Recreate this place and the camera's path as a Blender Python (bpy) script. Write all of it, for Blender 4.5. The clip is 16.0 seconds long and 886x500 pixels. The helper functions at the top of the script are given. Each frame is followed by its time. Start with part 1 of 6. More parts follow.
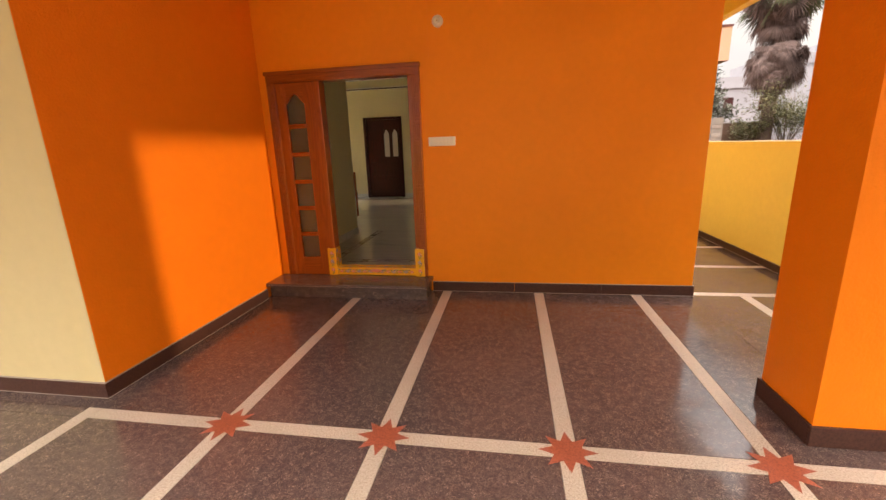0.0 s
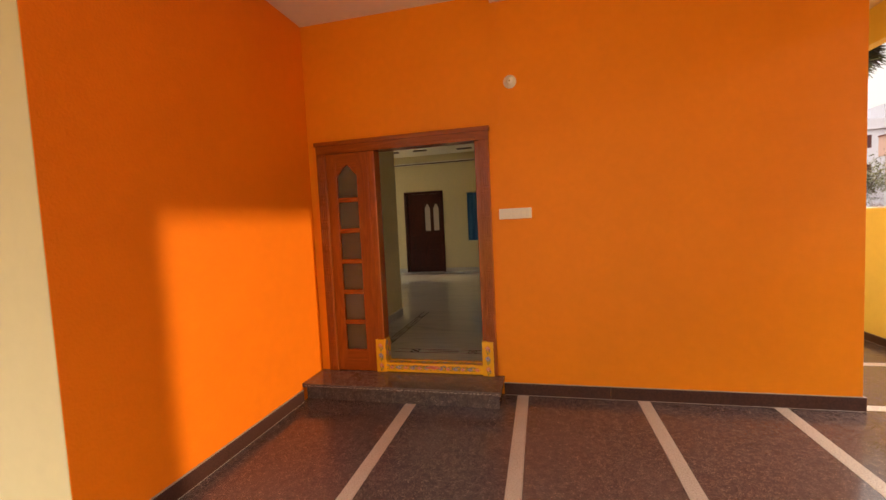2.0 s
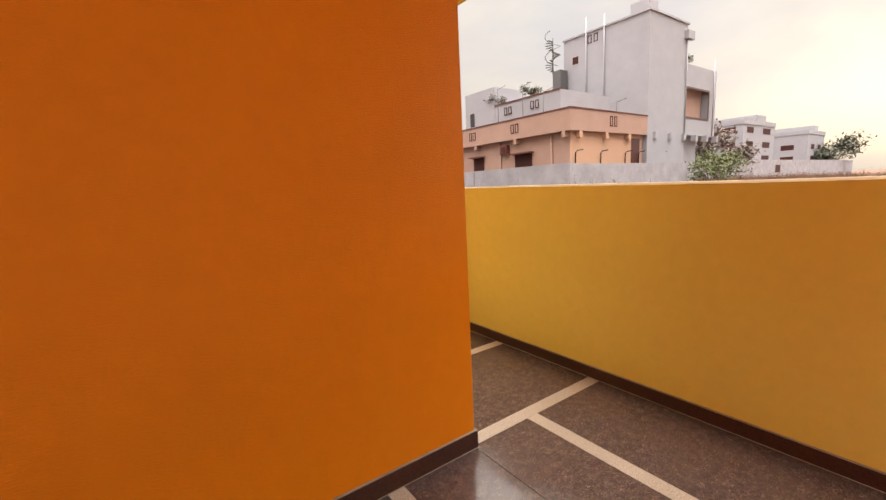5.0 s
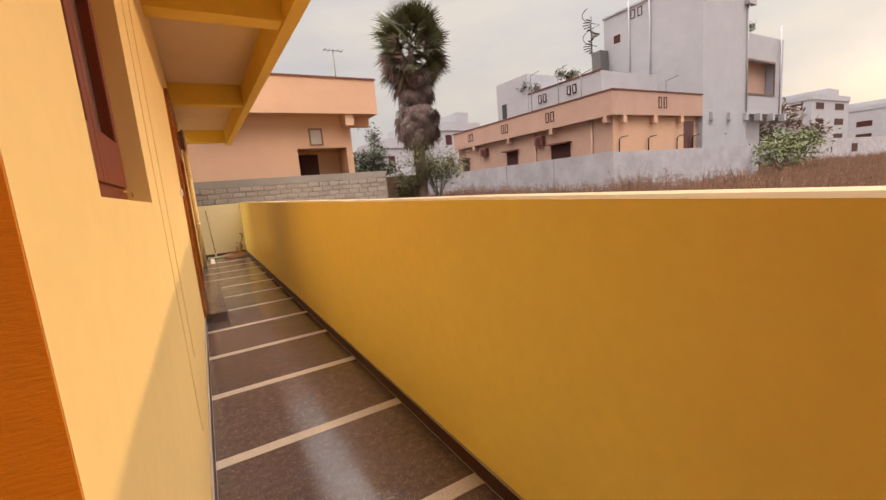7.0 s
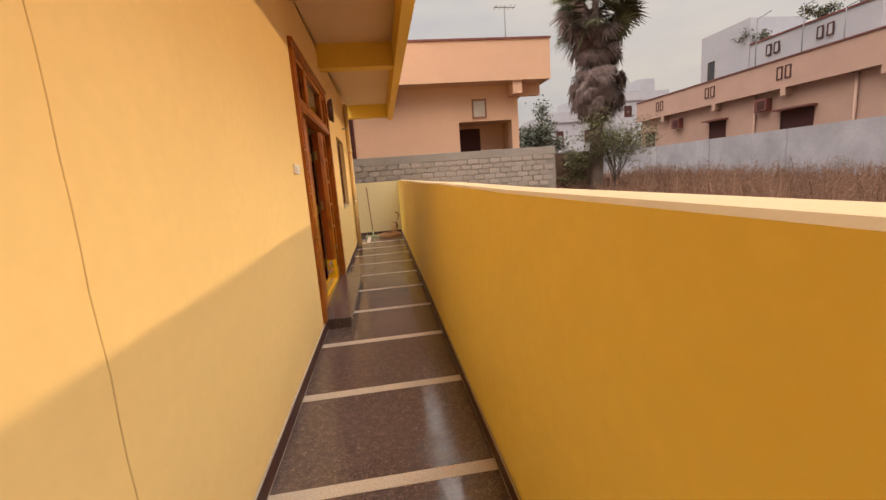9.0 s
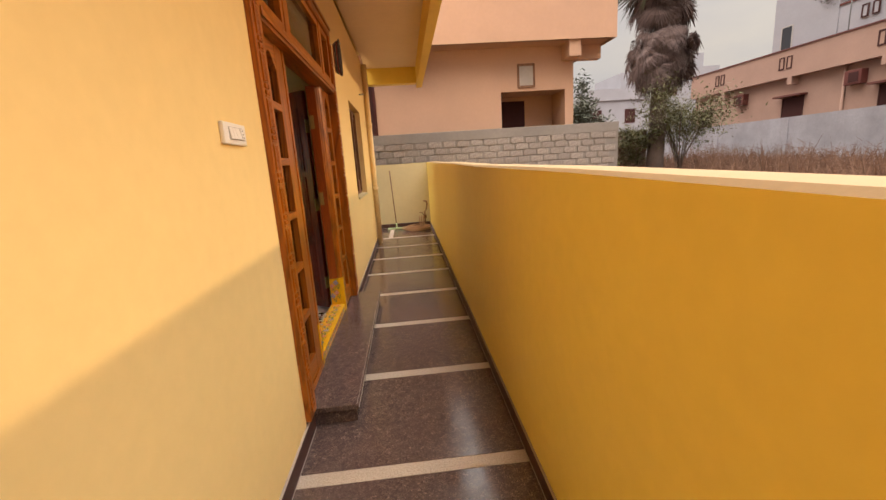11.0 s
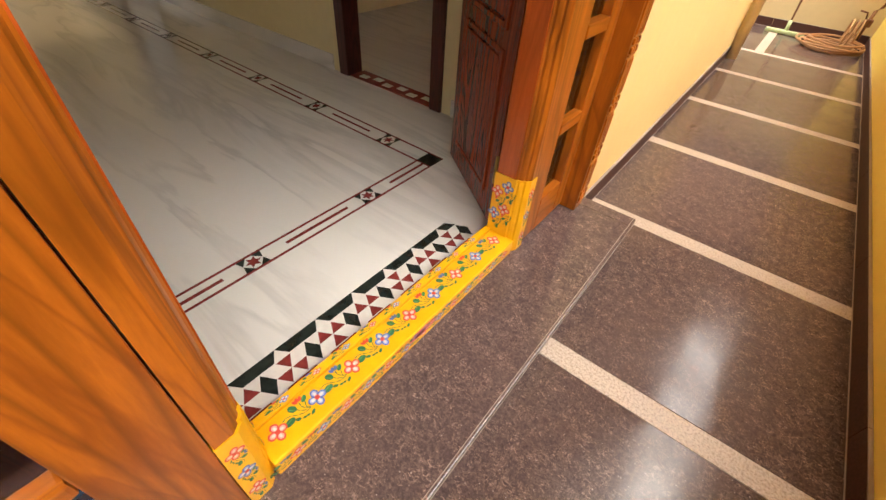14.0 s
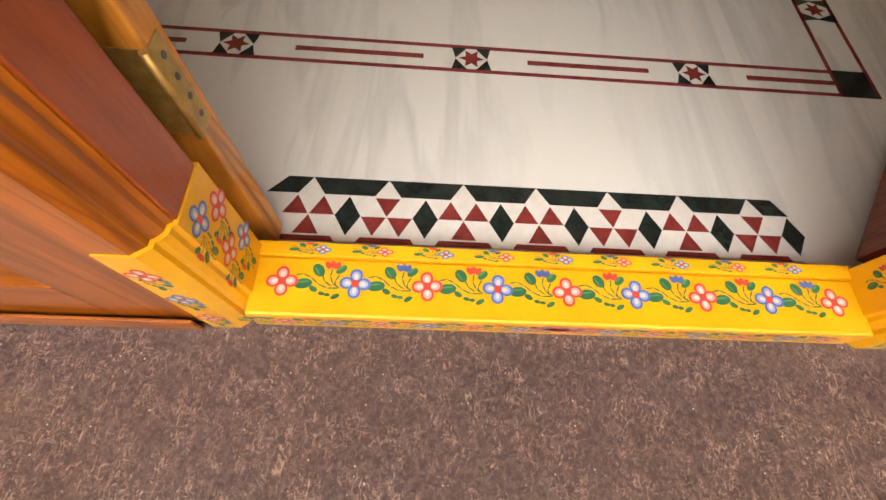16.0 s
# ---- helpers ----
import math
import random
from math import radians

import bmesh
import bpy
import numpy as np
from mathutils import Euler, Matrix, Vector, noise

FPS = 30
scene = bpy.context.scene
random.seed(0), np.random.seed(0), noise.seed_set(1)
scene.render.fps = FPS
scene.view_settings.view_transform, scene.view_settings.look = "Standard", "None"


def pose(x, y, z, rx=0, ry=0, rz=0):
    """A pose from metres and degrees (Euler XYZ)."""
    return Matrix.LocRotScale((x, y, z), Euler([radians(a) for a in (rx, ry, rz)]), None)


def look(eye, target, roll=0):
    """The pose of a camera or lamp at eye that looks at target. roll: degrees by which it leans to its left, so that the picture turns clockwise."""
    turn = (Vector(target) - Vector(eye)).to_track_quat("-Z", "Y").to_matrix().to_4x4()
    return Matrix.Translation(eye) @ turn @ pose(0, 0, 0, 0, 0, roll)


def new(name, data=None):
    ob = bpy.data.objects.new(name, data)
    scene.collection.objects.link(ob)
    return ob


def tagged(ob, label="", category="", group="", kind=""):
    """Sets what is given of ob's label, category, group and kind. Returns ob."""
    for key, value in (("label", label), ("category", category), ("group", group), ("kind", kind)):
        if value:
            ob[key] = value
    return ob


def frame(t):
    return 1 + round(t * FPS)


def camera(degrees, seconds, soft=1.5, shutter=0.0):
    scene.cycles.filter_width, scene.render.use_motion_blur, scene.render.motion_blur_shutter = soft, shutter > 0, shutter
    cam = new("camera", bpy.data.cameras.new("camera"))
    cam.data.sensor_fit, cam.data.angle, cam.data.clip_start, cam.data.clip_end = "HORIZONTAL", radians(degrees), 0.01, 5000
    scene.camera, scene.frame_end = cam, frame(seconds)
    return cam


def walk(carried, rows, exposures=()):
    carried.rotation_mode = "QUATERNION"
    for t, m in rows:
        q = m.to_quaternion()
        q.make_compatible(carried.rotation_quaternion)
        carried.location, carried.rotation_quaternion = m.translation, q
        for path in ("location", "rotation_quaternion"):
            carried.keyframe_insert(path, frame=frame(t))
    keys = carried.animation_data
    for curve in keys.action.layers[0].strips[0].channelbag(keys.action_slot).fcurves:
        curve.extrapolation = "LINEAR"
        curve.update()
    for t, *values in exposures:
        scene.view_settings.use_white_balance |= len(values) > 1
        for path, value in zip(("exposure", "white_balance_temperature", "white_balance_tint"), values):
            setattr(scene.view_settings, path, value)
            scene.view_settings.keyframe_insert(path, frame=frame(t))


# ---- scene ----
cam = camera(94.1, 16.0)
PATH = [
    (0, (-1.726, -4.108, 1.461), (-2.051, -2.192, 0.986), -2.0),
    (0.5, (-1.711, -4.088, 1.464), (-2.236, -2.207, 1.033), -1.4),
    (1, (-1.768, -3.97, 1.495), (-2.179, -2.022, 1.31), -0.9),
    (1.5, (-2.042, -3.762, 1.498), (-2.52, -1.821, 1.428), -4.1),
    (2, (-2.193, -3.466, 1.48), (-2.658, -1.525, 1.353), -2.8),
    (2.5, (-2.351, -3.182, 1.48), (-2.681, -1.213, 1.359), -2.6),
    (3, (-2.505, -2.892, 1.485), (-2.612, -0.902, 1.319), -5.0),
    (3.5, (-2.36, -2.611, 1.462), (-2.105, -0.636, 1.274), -5.3),
    (4, (-2.079, -2.342, 1.439), (-1.331, -0.498, 1.235), -3.3),
    (4.5, (-1.71, -1.975, 1.429), (-0.561, -0.365, 1.133), -2.7),
    (6.8, (0.018, -0.706, 1.479), (1.075, 0.966, 1.183), -4.5),
    (7, (0.162, -0.577, 1.481), (1.143, 1.14, 1.181), -5.0),
    (7.5, (0.429, -0.2, 1.491), (1.206, 1.617, 1.185), -5.2),
    (8, (0.616, 0.183, 1.507), (1.109, 2.094, 1.182), -4.9),
    (8.5, (0.642, 0.638, 1.501), (0.965, 2.582, 1.16), -5.1),
    (9, (0.727, 1.117, 1.5), (0.991, 3.07, 1.16), -4.3),
    (11.5, (0.671, 3.692, 1.522), (0.763, 5.634, 1.052), -2.7),
    (12, (0.7, 4.19, 1.535), (0.698, 6.115, 0.993), -1.3),
    (12.5, (0.678, 4.673, 1.488), (0.521, 6.566, 0.86), -1.5),
    (13, (0.643, 5.219, 1.402), (0.307, 7.009, 0.576), 1.2),
    (13.5, (0.593, 5.684, 1.339), (-0.039, 7.225, 0.232), 4.5),
    (14, (0.46, 6.028, 1.262), (-0.391, 7.228, -0.093), 4.7),
    (14.5, (0.335, 6.211, 1.07), (-0.644, 6.951, -0.509), 10.3),
    (15, (0.186, 6.242, 0.938), (-0.695, 6.636, -0.814), 12.5),
    (15.5, (0.135, 6.295, 0.881), (-0.725, 6.444, -0.918), 10.9),
    (16, (0.145, 6.401, 0.869), (-0.7, 6.499, -0.941), 8.5),
]
EXPOSURES = [(0, 1.85), (3, 1.90), (4.2, 1.78), (4.7, 1.5), (6.8, 1.15), (9, 1.0), (12, 1.25), (13, 1.8), (14, 2.05), (16, 2.05)]
SCALE = 1.07        # plan units to metres: main door 2.04 m clear, step 0.17 m
walk(cam, [(t, look(Vector(eye) * SCALE, Vector(aim) * SCALE, lean)) for t, eye, aim, lean in PATH], EXPOSURES)
# ---- light ----
SUN_TO = Vector((1.0, -0.026, 0.262)).normalized()
world = bpy.data.worlds.new("world")
scene.world = world
world.use_nodes = True
wn = world.node_tree
wn.nodes.clear()
sky = wn.nodes.new("ShaderNodeTexSky")
sky.sky_type = "NISHITA"
sky.sun_disc = False
sky.sun_elevation = math.asin(SUN_TO.z)
sky.sun_rotation = math.atan2(SUN_TO.x, SUN_TO.y)
sky.dust_density = 4.0
haze = wn.nodes.new("ShaderNodeMix")
haze.data_type = "RGBA"
haze.inputs[0].default_value = 0.75
cloud = wn.nodes.new("ShaderNodeTexNoise")
cloud.inputs["Scale"].default_value = 2.2
cloud.inputs["Detail"].default_value = 5
cramp = wn.nodes.new("ShaderNodeMapRange")
cramp.inputs[1].default_value, cramp.inputs[2].default_value = 0.35, 0.7
cramp.inputs[3].default_value, cramp.inputs[4].default_value = 0.93, 0.985
bg = wn.nodes.new("ShaderNodeBackground")
bg.inputs["Strength"].default_value = 0.1
wout = wn.nodes.new("ShaderNodeOutputWorld")
wn.links.new(cloud.outputs[0], cramp.inputs[0])
wn.links.new(cramp.outputs[0], haze.inputs[0])
wco = wn.nodes.new("ShaderNodeTexCoord")
sep = wn.nodes.new("ShaderNodeSeparateXYZ")
grad = wn.nodes.new("ShaderNodeValToRGB")  # overcast sky: brighter towards the zenith
grad.color_ramp.elements[0].position, grad.color_ramp.elements[0].color = 0.0, (0.069, 0.063, 0.058, 1)
grad.color_ramp.elements[1].position, grad.color_ramp.elements[1].color = 1.0, (1.18, 1.09, 1.01, 1)
mid = grad.color_ramp.elements.new(0.42)
mid.color = (0.083, 0.077, 0.073, 1)
gain = wn.nodes.new("ShaderNodeVectorMath")
gain.operation = "SCALE"
gain.inputs["Scale"].default_value = 42.0
wn.links.new(wco.outputs["Generated"], sep.inputs[0])
wn.links.new(sep.outputs[2], grad.inputs[0])
veil = wn.nodes.new("ShaderNodeTexNoise")  # soft cloud layers
veil.inputs["Scale"].default_value, veil.inputs["Detail"].default_value = 3.2, 6
veil_co = wn.nodes.new("ShaderNodeMapping")
veil_co.inputs["Scale"].default_value = (1.0, 1.0, 3.0)
veil_ramp = wn.nodes.new("ShaderNodeValToRGB")
veil_ramp.color_ramp.elements[0].position, veil_ramp.color_ramp.elements[0].color = 0.36, (0.86, 0.88, 0.93, 1)
veil_ramp.color_ramp.elements[1].position, veil_ramp.color_ramp.elements[1].color = 0.66, (1.06, 1.03, 0.97, 1)
veil_mix = wn.nodes.new("ShaderNodeMix")
veil_mix.data_type, veil_mix.blend_type = "RGBA", "MULTIPLY"
veil_mix.inputs[0].default_value = 1.0
wn.links.new(wco.outputs["Generated"], veil_co.inputs[0])
wn.links.new(veil_co.outputs[0], veil.inputs["Vector"])
wn.links.new(veil.outputs[0], veil_ramp.inputs[0])
wn.links.new(grad.outputs[0], veil_mix.inputs[6])
wn.links.new(veil_ramp.outputs[0], veil_mix.inputs[7])
south = wn.nodes.new("ShaderNodeMapRange")  # sky brightened southwards to lift the walls that face there
south.inputs[1].default_value, south.inputs[2].default_value = 0.3, -1.0
south.inputs[3].default_value, south.inputs[4].default_value = 1.0, 1.22
south_mix = wn.nodes.new("ShaderNodeVectorMath")
south_mix.operation = "SCALE"
wn.links.new(sep.outputs[1], south.inputs[0])
wn.links.new(south.outputs[0], south_mix.inputs["Scale"])
wn.links.new(veil_mix.outputs[2], south_mix.inputs[0])
wn.links.new(south_mix.outputs[0], gain.inputs[0])
wn.links.new(gain.outputs[0], haze.inputs[7])
wn.links.new(wco.outputs["Generated"], cloud.inputs["Vector"])
wn.links.new(sky.outputs[0], haze.inputs[6])
wn.links.new(haze.outputs[2], bg.inputs[0])
wn.links.new(bg.outputs[0], wout.inputs[0])
sun = new("sun", bpy.data.lights.new("sun", "SUN"))
sun.data.energy, sun.data.angle, sun.data.color = 0.72, radians(2.0), (1.0, 0.67, 0.37)
sun.rotation_mode = "QUATERNION"
sun.rotation_quaternion = SUN_TO.to_track_quat("Z", "Y")
sun.location = (30, -1, 12)


# ---- materials ----
class Mat:
    """A node material with short calls for its nodes."""

    def __init__(self, name, rough=0.5, metal=0.0, spec=0.5):
        self.m = bpy.data.materials.new(name)
        self.m.use_nodes = True
        self.t = self.m.node_tree
        self.b = self.t.nodes["Principled BSDF"]
        self.b.inputs["Roughness"].default_value = rough
        self.b.inputs["Metallic"].default_value = metal
        self.b.inputs["Specular IOR Level"].default_value = spec
        self.co = self.t.nodes.new("ShaderNodeTexCoord").outputs["Object"]

    def link(self, a, b):
        self.t.links.new(a, b)

    def coords(self, scale=(1, 1, 1), rot=(0, 0, 0)):
        n = self.t.nodes.new("ShaderNodeMapping")
        n.inputs["Scale"].default_value = scale
        n.inputs["Rotation"].default_value = rot
        self.link(self.co, n.inputs[0])
        return n.outputs[0]

    def noise(self, scale, detail=4, rough=0.55, co=None, dist=0.0):
        n = self.t.nodes.new("ShaderNodeTexNoise")
        n.inputs["Scale"].default_value, n.inputs["Detail"].default_value = scale, detail
        n.inputs["Roughness"].default_value, n.inputs["Distortion"].default_value = rough, dist
        self.link(co or self.co, n.inputs["Vector"])
        return n.outputs[0]

    def voronoi(self, scale, feature="F1", out="Distance", co=None):
        n = self.t.nodes.new("ShaderNodeTexVoronoi")
        n.feature = feature
        n.inputs["Scale"].default_value = scale
        self.link(co or self.co, n.inputs["Vector"])
        return n.outputs[out]

    def ramp(self, fac, stops):
        n = self.t.nodes.new("ShaderNodeValToRGB")
        e = n.color_ramp.elements
        while len(e) < len(stops):
            e.new(0.5)
        for s, (p, c) in zip(e, stops):
            s.position = p
            s.color = (*c, 1) if len(c) == 3 else c
        self.link(fac, n.inputs[0])
        return n.outputs[0]

    def mix(self, fac, a, b, mode="MIX"):
        n = self.t.nodes.new("ShaderNodeMix")
        n.data_type, n.blend_type = "RGBA", mode
        for i, v in ((0, fac), (6, a), (7, b)):
            if isinstance(v, (int, float)):
                n.inputs[i].default_value = v
            elif isinstance(v, tuple):
                n.inputs[i].default_value = (*v, 1)
            else:
                self.link(v, n.inputs[i])
        return n.outputs[2]

    def span(self, v, a, b, c, d):
        n = self.t.nodes.new("ShaderNodeMapRange")
        for i, q in enumerate((a, b, c, d)):
            n.inputs[i + 1].default_value = q
        self.link(v, n.inputs[0])
        return n.outputs[0]

    def random(self):
        return self.t.nodes.new("ShaderNodeObjectInfo").outputs["Random"]

    def island(self):
        return self.t.nodes.new("ShaderNodeNewGeometry").outputs["Random Per Island"]

    def color(self, v):
        if isinstance(v, tuple):
            self.b.inputs["Base Color"].default_value = (*v, 1)
        else:
            self.link(v, self.b.inputs["Base Color"])
        return self

    def rough(self, v):
        self.link(v, self.b.inputs["Roughness"])
        return self

    def bump(self, h, strength=0.3, dist=0.01):
        n = self.t.nodes.new("ShaderNodeBump")
        n.inputs["Strength"].default_value, n.inputs["Distance"].default_value = strength, dist
        self.link(h, n.inputs["Height"])
        self.link(n.outputs[0], self.b.inputs["Normal"])
        return self


def dark(c, k):
    return tuple(x * k for x in c)


def paint(name, c, stain=0.86, rough=0.6, grain=220, bump=0.12, streak=None, dist=0.004):
    """Wall paint: broad stains, fine grain, a plaster relief."""
    m = Mat(name, rough, spec=0.3)
    broad = m.span(m.noise(0.9, 5, 0.6), 0.3, 0.7, 0, 1)
    fine = m.span(m.noise(14, 4), 0.3, 0.7, 0, 1)
    col = m.mix(broad, dark(c, stain), c)
    col = m.mix(m.mix(fine, (0.3,) * 3, (0.0,) * 3), col, dark(c, 0.9 * stain))
    m.color(col)
    co = m.coords(streak) if streak else None
    h = m.mix(0.5, m.noise(grain, 3, 0.6, co), m.noise(9, 3))
    return m.bump(h, bump, dist).m


ORANGE = paint("orange_wall_paint", (0.88, 0.268, 0.003), 0.88, 0.55, 45, 0.8, (1, 1, 5), 0.006)
ORANGE_STIPPLE = paint("orange_stippled_paint", (0.88, 0.222, 0.003), 0.9, 0.55, 60, 0.9, None, 0.007)
CREAM = paint("cream_wall_paint", (0.82, 0.60, 0.255), 0.93, 0.6, 160, 0.1)
CREAM_PALE = paint("pale_cream_paint", (0.62, 0.52, 0.30), 0.92, 0.6, 160, 0.1)
YELLOW = paint("yellow_wall_paint", (0.93, 0.71, 0.160), 0.93, 0.45, 120, 0.1)
SEAM = paint("cream_seam_plaster", (0.70, 0.49, 0.21), 0.8, 0.7)
SOFFIT = paint("soffit_paint", (0.74, 0.56, 0.34), 0.92, 0.7)
SOFFIT_YELLOW = paint("yellow_beam_paint", (0.80, 0.54, 0.075), 0.9, 0.6)
WHITE = paint("white_ceiling_paint", (0.80, 0.72, 0.62), 0.95, 0.7)
HALL = paint("hall_wall_paint", (0.76, 0.68, 0.41), 0.95, 0.6)
HALL_CEILING = paint("hall_ceiling_paint", (0.80, 0.76, 0.66), 0.96, 0.7)
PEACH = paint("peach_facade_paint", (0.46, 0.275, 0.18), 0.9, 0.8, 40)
# Darker copy of PEACH: shade on the far building's side put into the colour.
PEACH_SHADE_TONE = paint("shade_toned_peach_paint", (0.35, 0.22, 0.17), 0.85, 0.8, 30)
FACADE_WHITE = paint("white_facade_paint", (0.31, 0.302, 0.325), 0.88, 0.8, 30)
WHITEWASH = paint("stained_whitewash", (0.36, 0.34, 0.365), 0.62, 0.9, 20, 0.3)
COPING = paint("cream_coping_paint", (0.45, 0.31, 0.155), 0.85, 0.6, 60, 0.3)
MAROON_WOOD = paint("maroon_window_paint", (0.115, 0.018, 0.012), 0.75, 0.55, 80)
BROWN_ENAMEL = paint("red_brown_enamel", (0.19, 0.038, 0.014), 0.75, 0.45, 60)
MAROON_DULL = paint("dull_maroon_shutter_paint", (0.050, 0.013, 0.011), 0.7, 0.8)
MAROON = paint("maroon_coping_paint", (0.12, 0.035, 0.028), 0.85)


def granite_material():
    """Brown granite: mottled ground, fibrous pale crystals in patches, dark grains and few bright specks."""
    m = Mat("brown_granite", 0.16, spec=0.5)
    n = m.noise(85, 6, 0.75, None, 0.8)
    blotch = m.noise(17, 4, 0.6)
    fibre = m.noise(42, 5, 0.8, m.coords((1.0, 1.9, 1.0), (0, 0, 0.6)), 2.2)
    fibre_b = m.noise(46, 5, 0.8, m.coords((2.0, 1.0, 1.0), (0, 0, 0.3)), 2.2)
    cell = m.voronoi(150, "F1", "Color")
    base = m.ramp(n, [(0.32, (0.020, 0.014, 0.015)), (0.45, (0.054, 0.038, 0.038)), (0.57, (0.090, 0.064, 0.060)), (0.72, (0.165, 0.120, 0.106))])
    crystal = m.ramp(cell, [(0.20, (0.030, 0.018, 0.020)), (0.50, (0.082, 0.054, 0.050)), (0.88, (0.155, 0.108, 0.097))])
    base = m.mix(0.30, base, crystal)
    base = m.mix(m.span(blotch, 0.42, 0.60, 0.0, 0.22), base, (0.064, 0.042, 0.040))
    patch = m.span(m.noise(23, 4, 0.65), 0.40, 0.60, 0.14, 0.95)
    streak = m.mix(m.span(fibre, 0.53, 0.62, 0, 1), (0.0,) * 3, patch)
    base = m.mix(streak, base, (0.38, 0.265, 0.205))
    streak = m.mix(m.span(fibre_b, 0.54, 0.63, 0, 0.85), (0.0,) * 3, patch)
    base = m.mix(streak, base, (0.29, 0.21, 0.18))
    rare = m.span(m.voronoi(120, "F1", "Color"), 0.80, 0.84, 0, 1)
    speck = m.mix(m.span(m.voronoi(120), 0.10, 0.24, 1, 0), (0.0,) * 3, rare)
    base = m.mix(speck, base, (0.52, 0.45, 0.41))
    base = m.mix(m.span(m.noise(1.6, 6, 0.65), 0.42, 0.66, 0, 0.35), base, (0.140, 0.095, 0.082))
    base = m.mix(m.span(m.random(), 0, 1, 0, 0.2), base, (0.072, 0.047, 0.042))
    m.color(base)
    m.rough(m.span(m.noise(4, 6, 0.65), 0.35, 0.65, 0.07, 0.25))
    return m.bump(n, 0.02, 0.002).m


def terrazzo_material(name, c, lo):
    m = Mat(name, 0.42, spec=0.4)
    n = m.voronoi(150, "F1", "Color")
    gray = m.noise(120, 3, 0.7)
    col = m.ramp(gray, [(0.32, lo), (0.5, c), (0.68, dark(c, 1.25))])
    col = m.mix(m.span(m.noise(2.5, 4), 0.35, 0.7, 0, 0.35), col, dark(c, 0.6))
    return m.color(col).bump(gray, 0.1, 0.002).m


def wood_material(name, light, deep, rough=0.28, axis="Z", grain=1.0, bold=1.0):
    m = Mat(name, rough, spec=0.35)
    sc = {"Z": (9, 9, 0.9), "X": (0.9, 9, 9), "Y": (9, 0.9, 9)}[axis]
    co = m.coords(tuple(s * grain for s in sc))
    rings = m.noise(0.55, 2, 0.45, co, 0.9)
    fibre = m.noise(9, 4, 0.6, m.coords(tuple(s * 3.2 * grain for s in sc)))
    line = dark(light, 1.0 - 0.62 * bold)
    stops = [(0.20, dark(light, 0.8))]
    for k, (c, w) in enumerate(((0.31, 0.012), (0.37, 0.006), (0.42, 0.016), (0.47, 0.007), (0.515, 0.012), (0.57, 0.008), (0.63, 0.016), (0.70, 0.010))):
        stops += [(c - 0.022, dark(light, 1.08 if k % 2 else 0.96)), (c, line), (c + w, dark(light, 0.9))]
    col = m.ramp(rings, stops)
    swirl = m.noise(0.9, 3, 0.5, m.coords(tuple(s * grain * 0.8 for s in sc)), 1.6)
    col = m.mix(m.ramp(swirl, [(0.42, (0.0,) * 3), (0.47, (0.5 * bold,) * 3), (0.485, (0.0,) * 3), (0.56, (0.0,) * 3), (0.585, (0.6 * bold,) * 3), (0.60, (0.0,) * 3), (0.8, (0.15,) * 3)]), col, deep)
    col = m.mix(m.span(fibre, 0.35, 0.65, 0.26, 0), col, deep)
    col = m.mix(m.span(m.random(), 0, 1, 0, 0.2), col, deep)
    m.color(col)
    m.b.inputs["Coat Weight"].default_value = 0.12
    m.b.inputs["Coat Roughness"].default_value = 0.2
    return m.bump(fibre, 0.08, 0.003).m


GRANITE = granite_material()
STRIP = terrazzo_material("cream_terrazzo", (0.50, 0.42, 0.335), (0.28, 0.21, 0.165))
STAR_RED = terrazzo_material("terracotta_terrazzo", (0.32, 0.085, 0.045), (0.20, 0.05, 0.03))
GROUT = paint("pale_grout", (0.42, 0.36, 0.31), 0.7, 0.9)
TEAK = wood_material("polished_teak", (0.45, 0.132, 0.010), (0.14, 0.030, 0.004), grain=0.6, bold=0.85)
TEAK_Y = wood_material("polished_teak_lengthwise", (0.45, 0.132, 0.010), (0.14, 0.030, 0.004), axis="Y", grain=0.6, bold=0.85)
TEAK_AGED = wood_material("darker_red_teak", (0.36, 0.088, 0.010), (0.16, 0.036, 0.006), 0.24, bold=0.35)
TEAK_AGED_X = wood_material("darker_red_teak_crosswise", (0.36, 0.088, 0.010), (0.16, 0.036, 0.006), 0.24, axis="X", bold=0.35)
DARKWOOD = wood_material("dark_red_stained_wood", (0.29, 0.046, 0.013), (0.10, 0.014, 0.006), 0.22)
REDWOOD = wood_material("red_varnished_wood", (0.42, 0.092, 0.016), (0.20, 0.036, 0.008), 0.2, bold=0.3)
GOLDEN = wood_material("golden_teak", (0.66, 0.29, 0.04), (0.34, 0.11, 0.012), 0.25)
MAHOGANY = wood_material("maroon_wood", (0.085, 0.016, 0.012), (0.034, 0.008, 0.007), 0.3)
OLDWOOD = wood_material("weathered_brown_wood", (0.28, 0.135, 0.062), (0.08, 0.03, 0.015), 0.6)


def plain(name, c, rough=0.5, metal=0.0, var=0.8, scale=40, spec=0.5):
    m = Mat(name, rough, metal, spec)
    n = m.noise(scale, 4)
    m.color(m.mix(m.span(n, 0.3, 0.7, 0, 1), dark(c, var), c))
    return m.bump(n, 0.04, 0.002).m


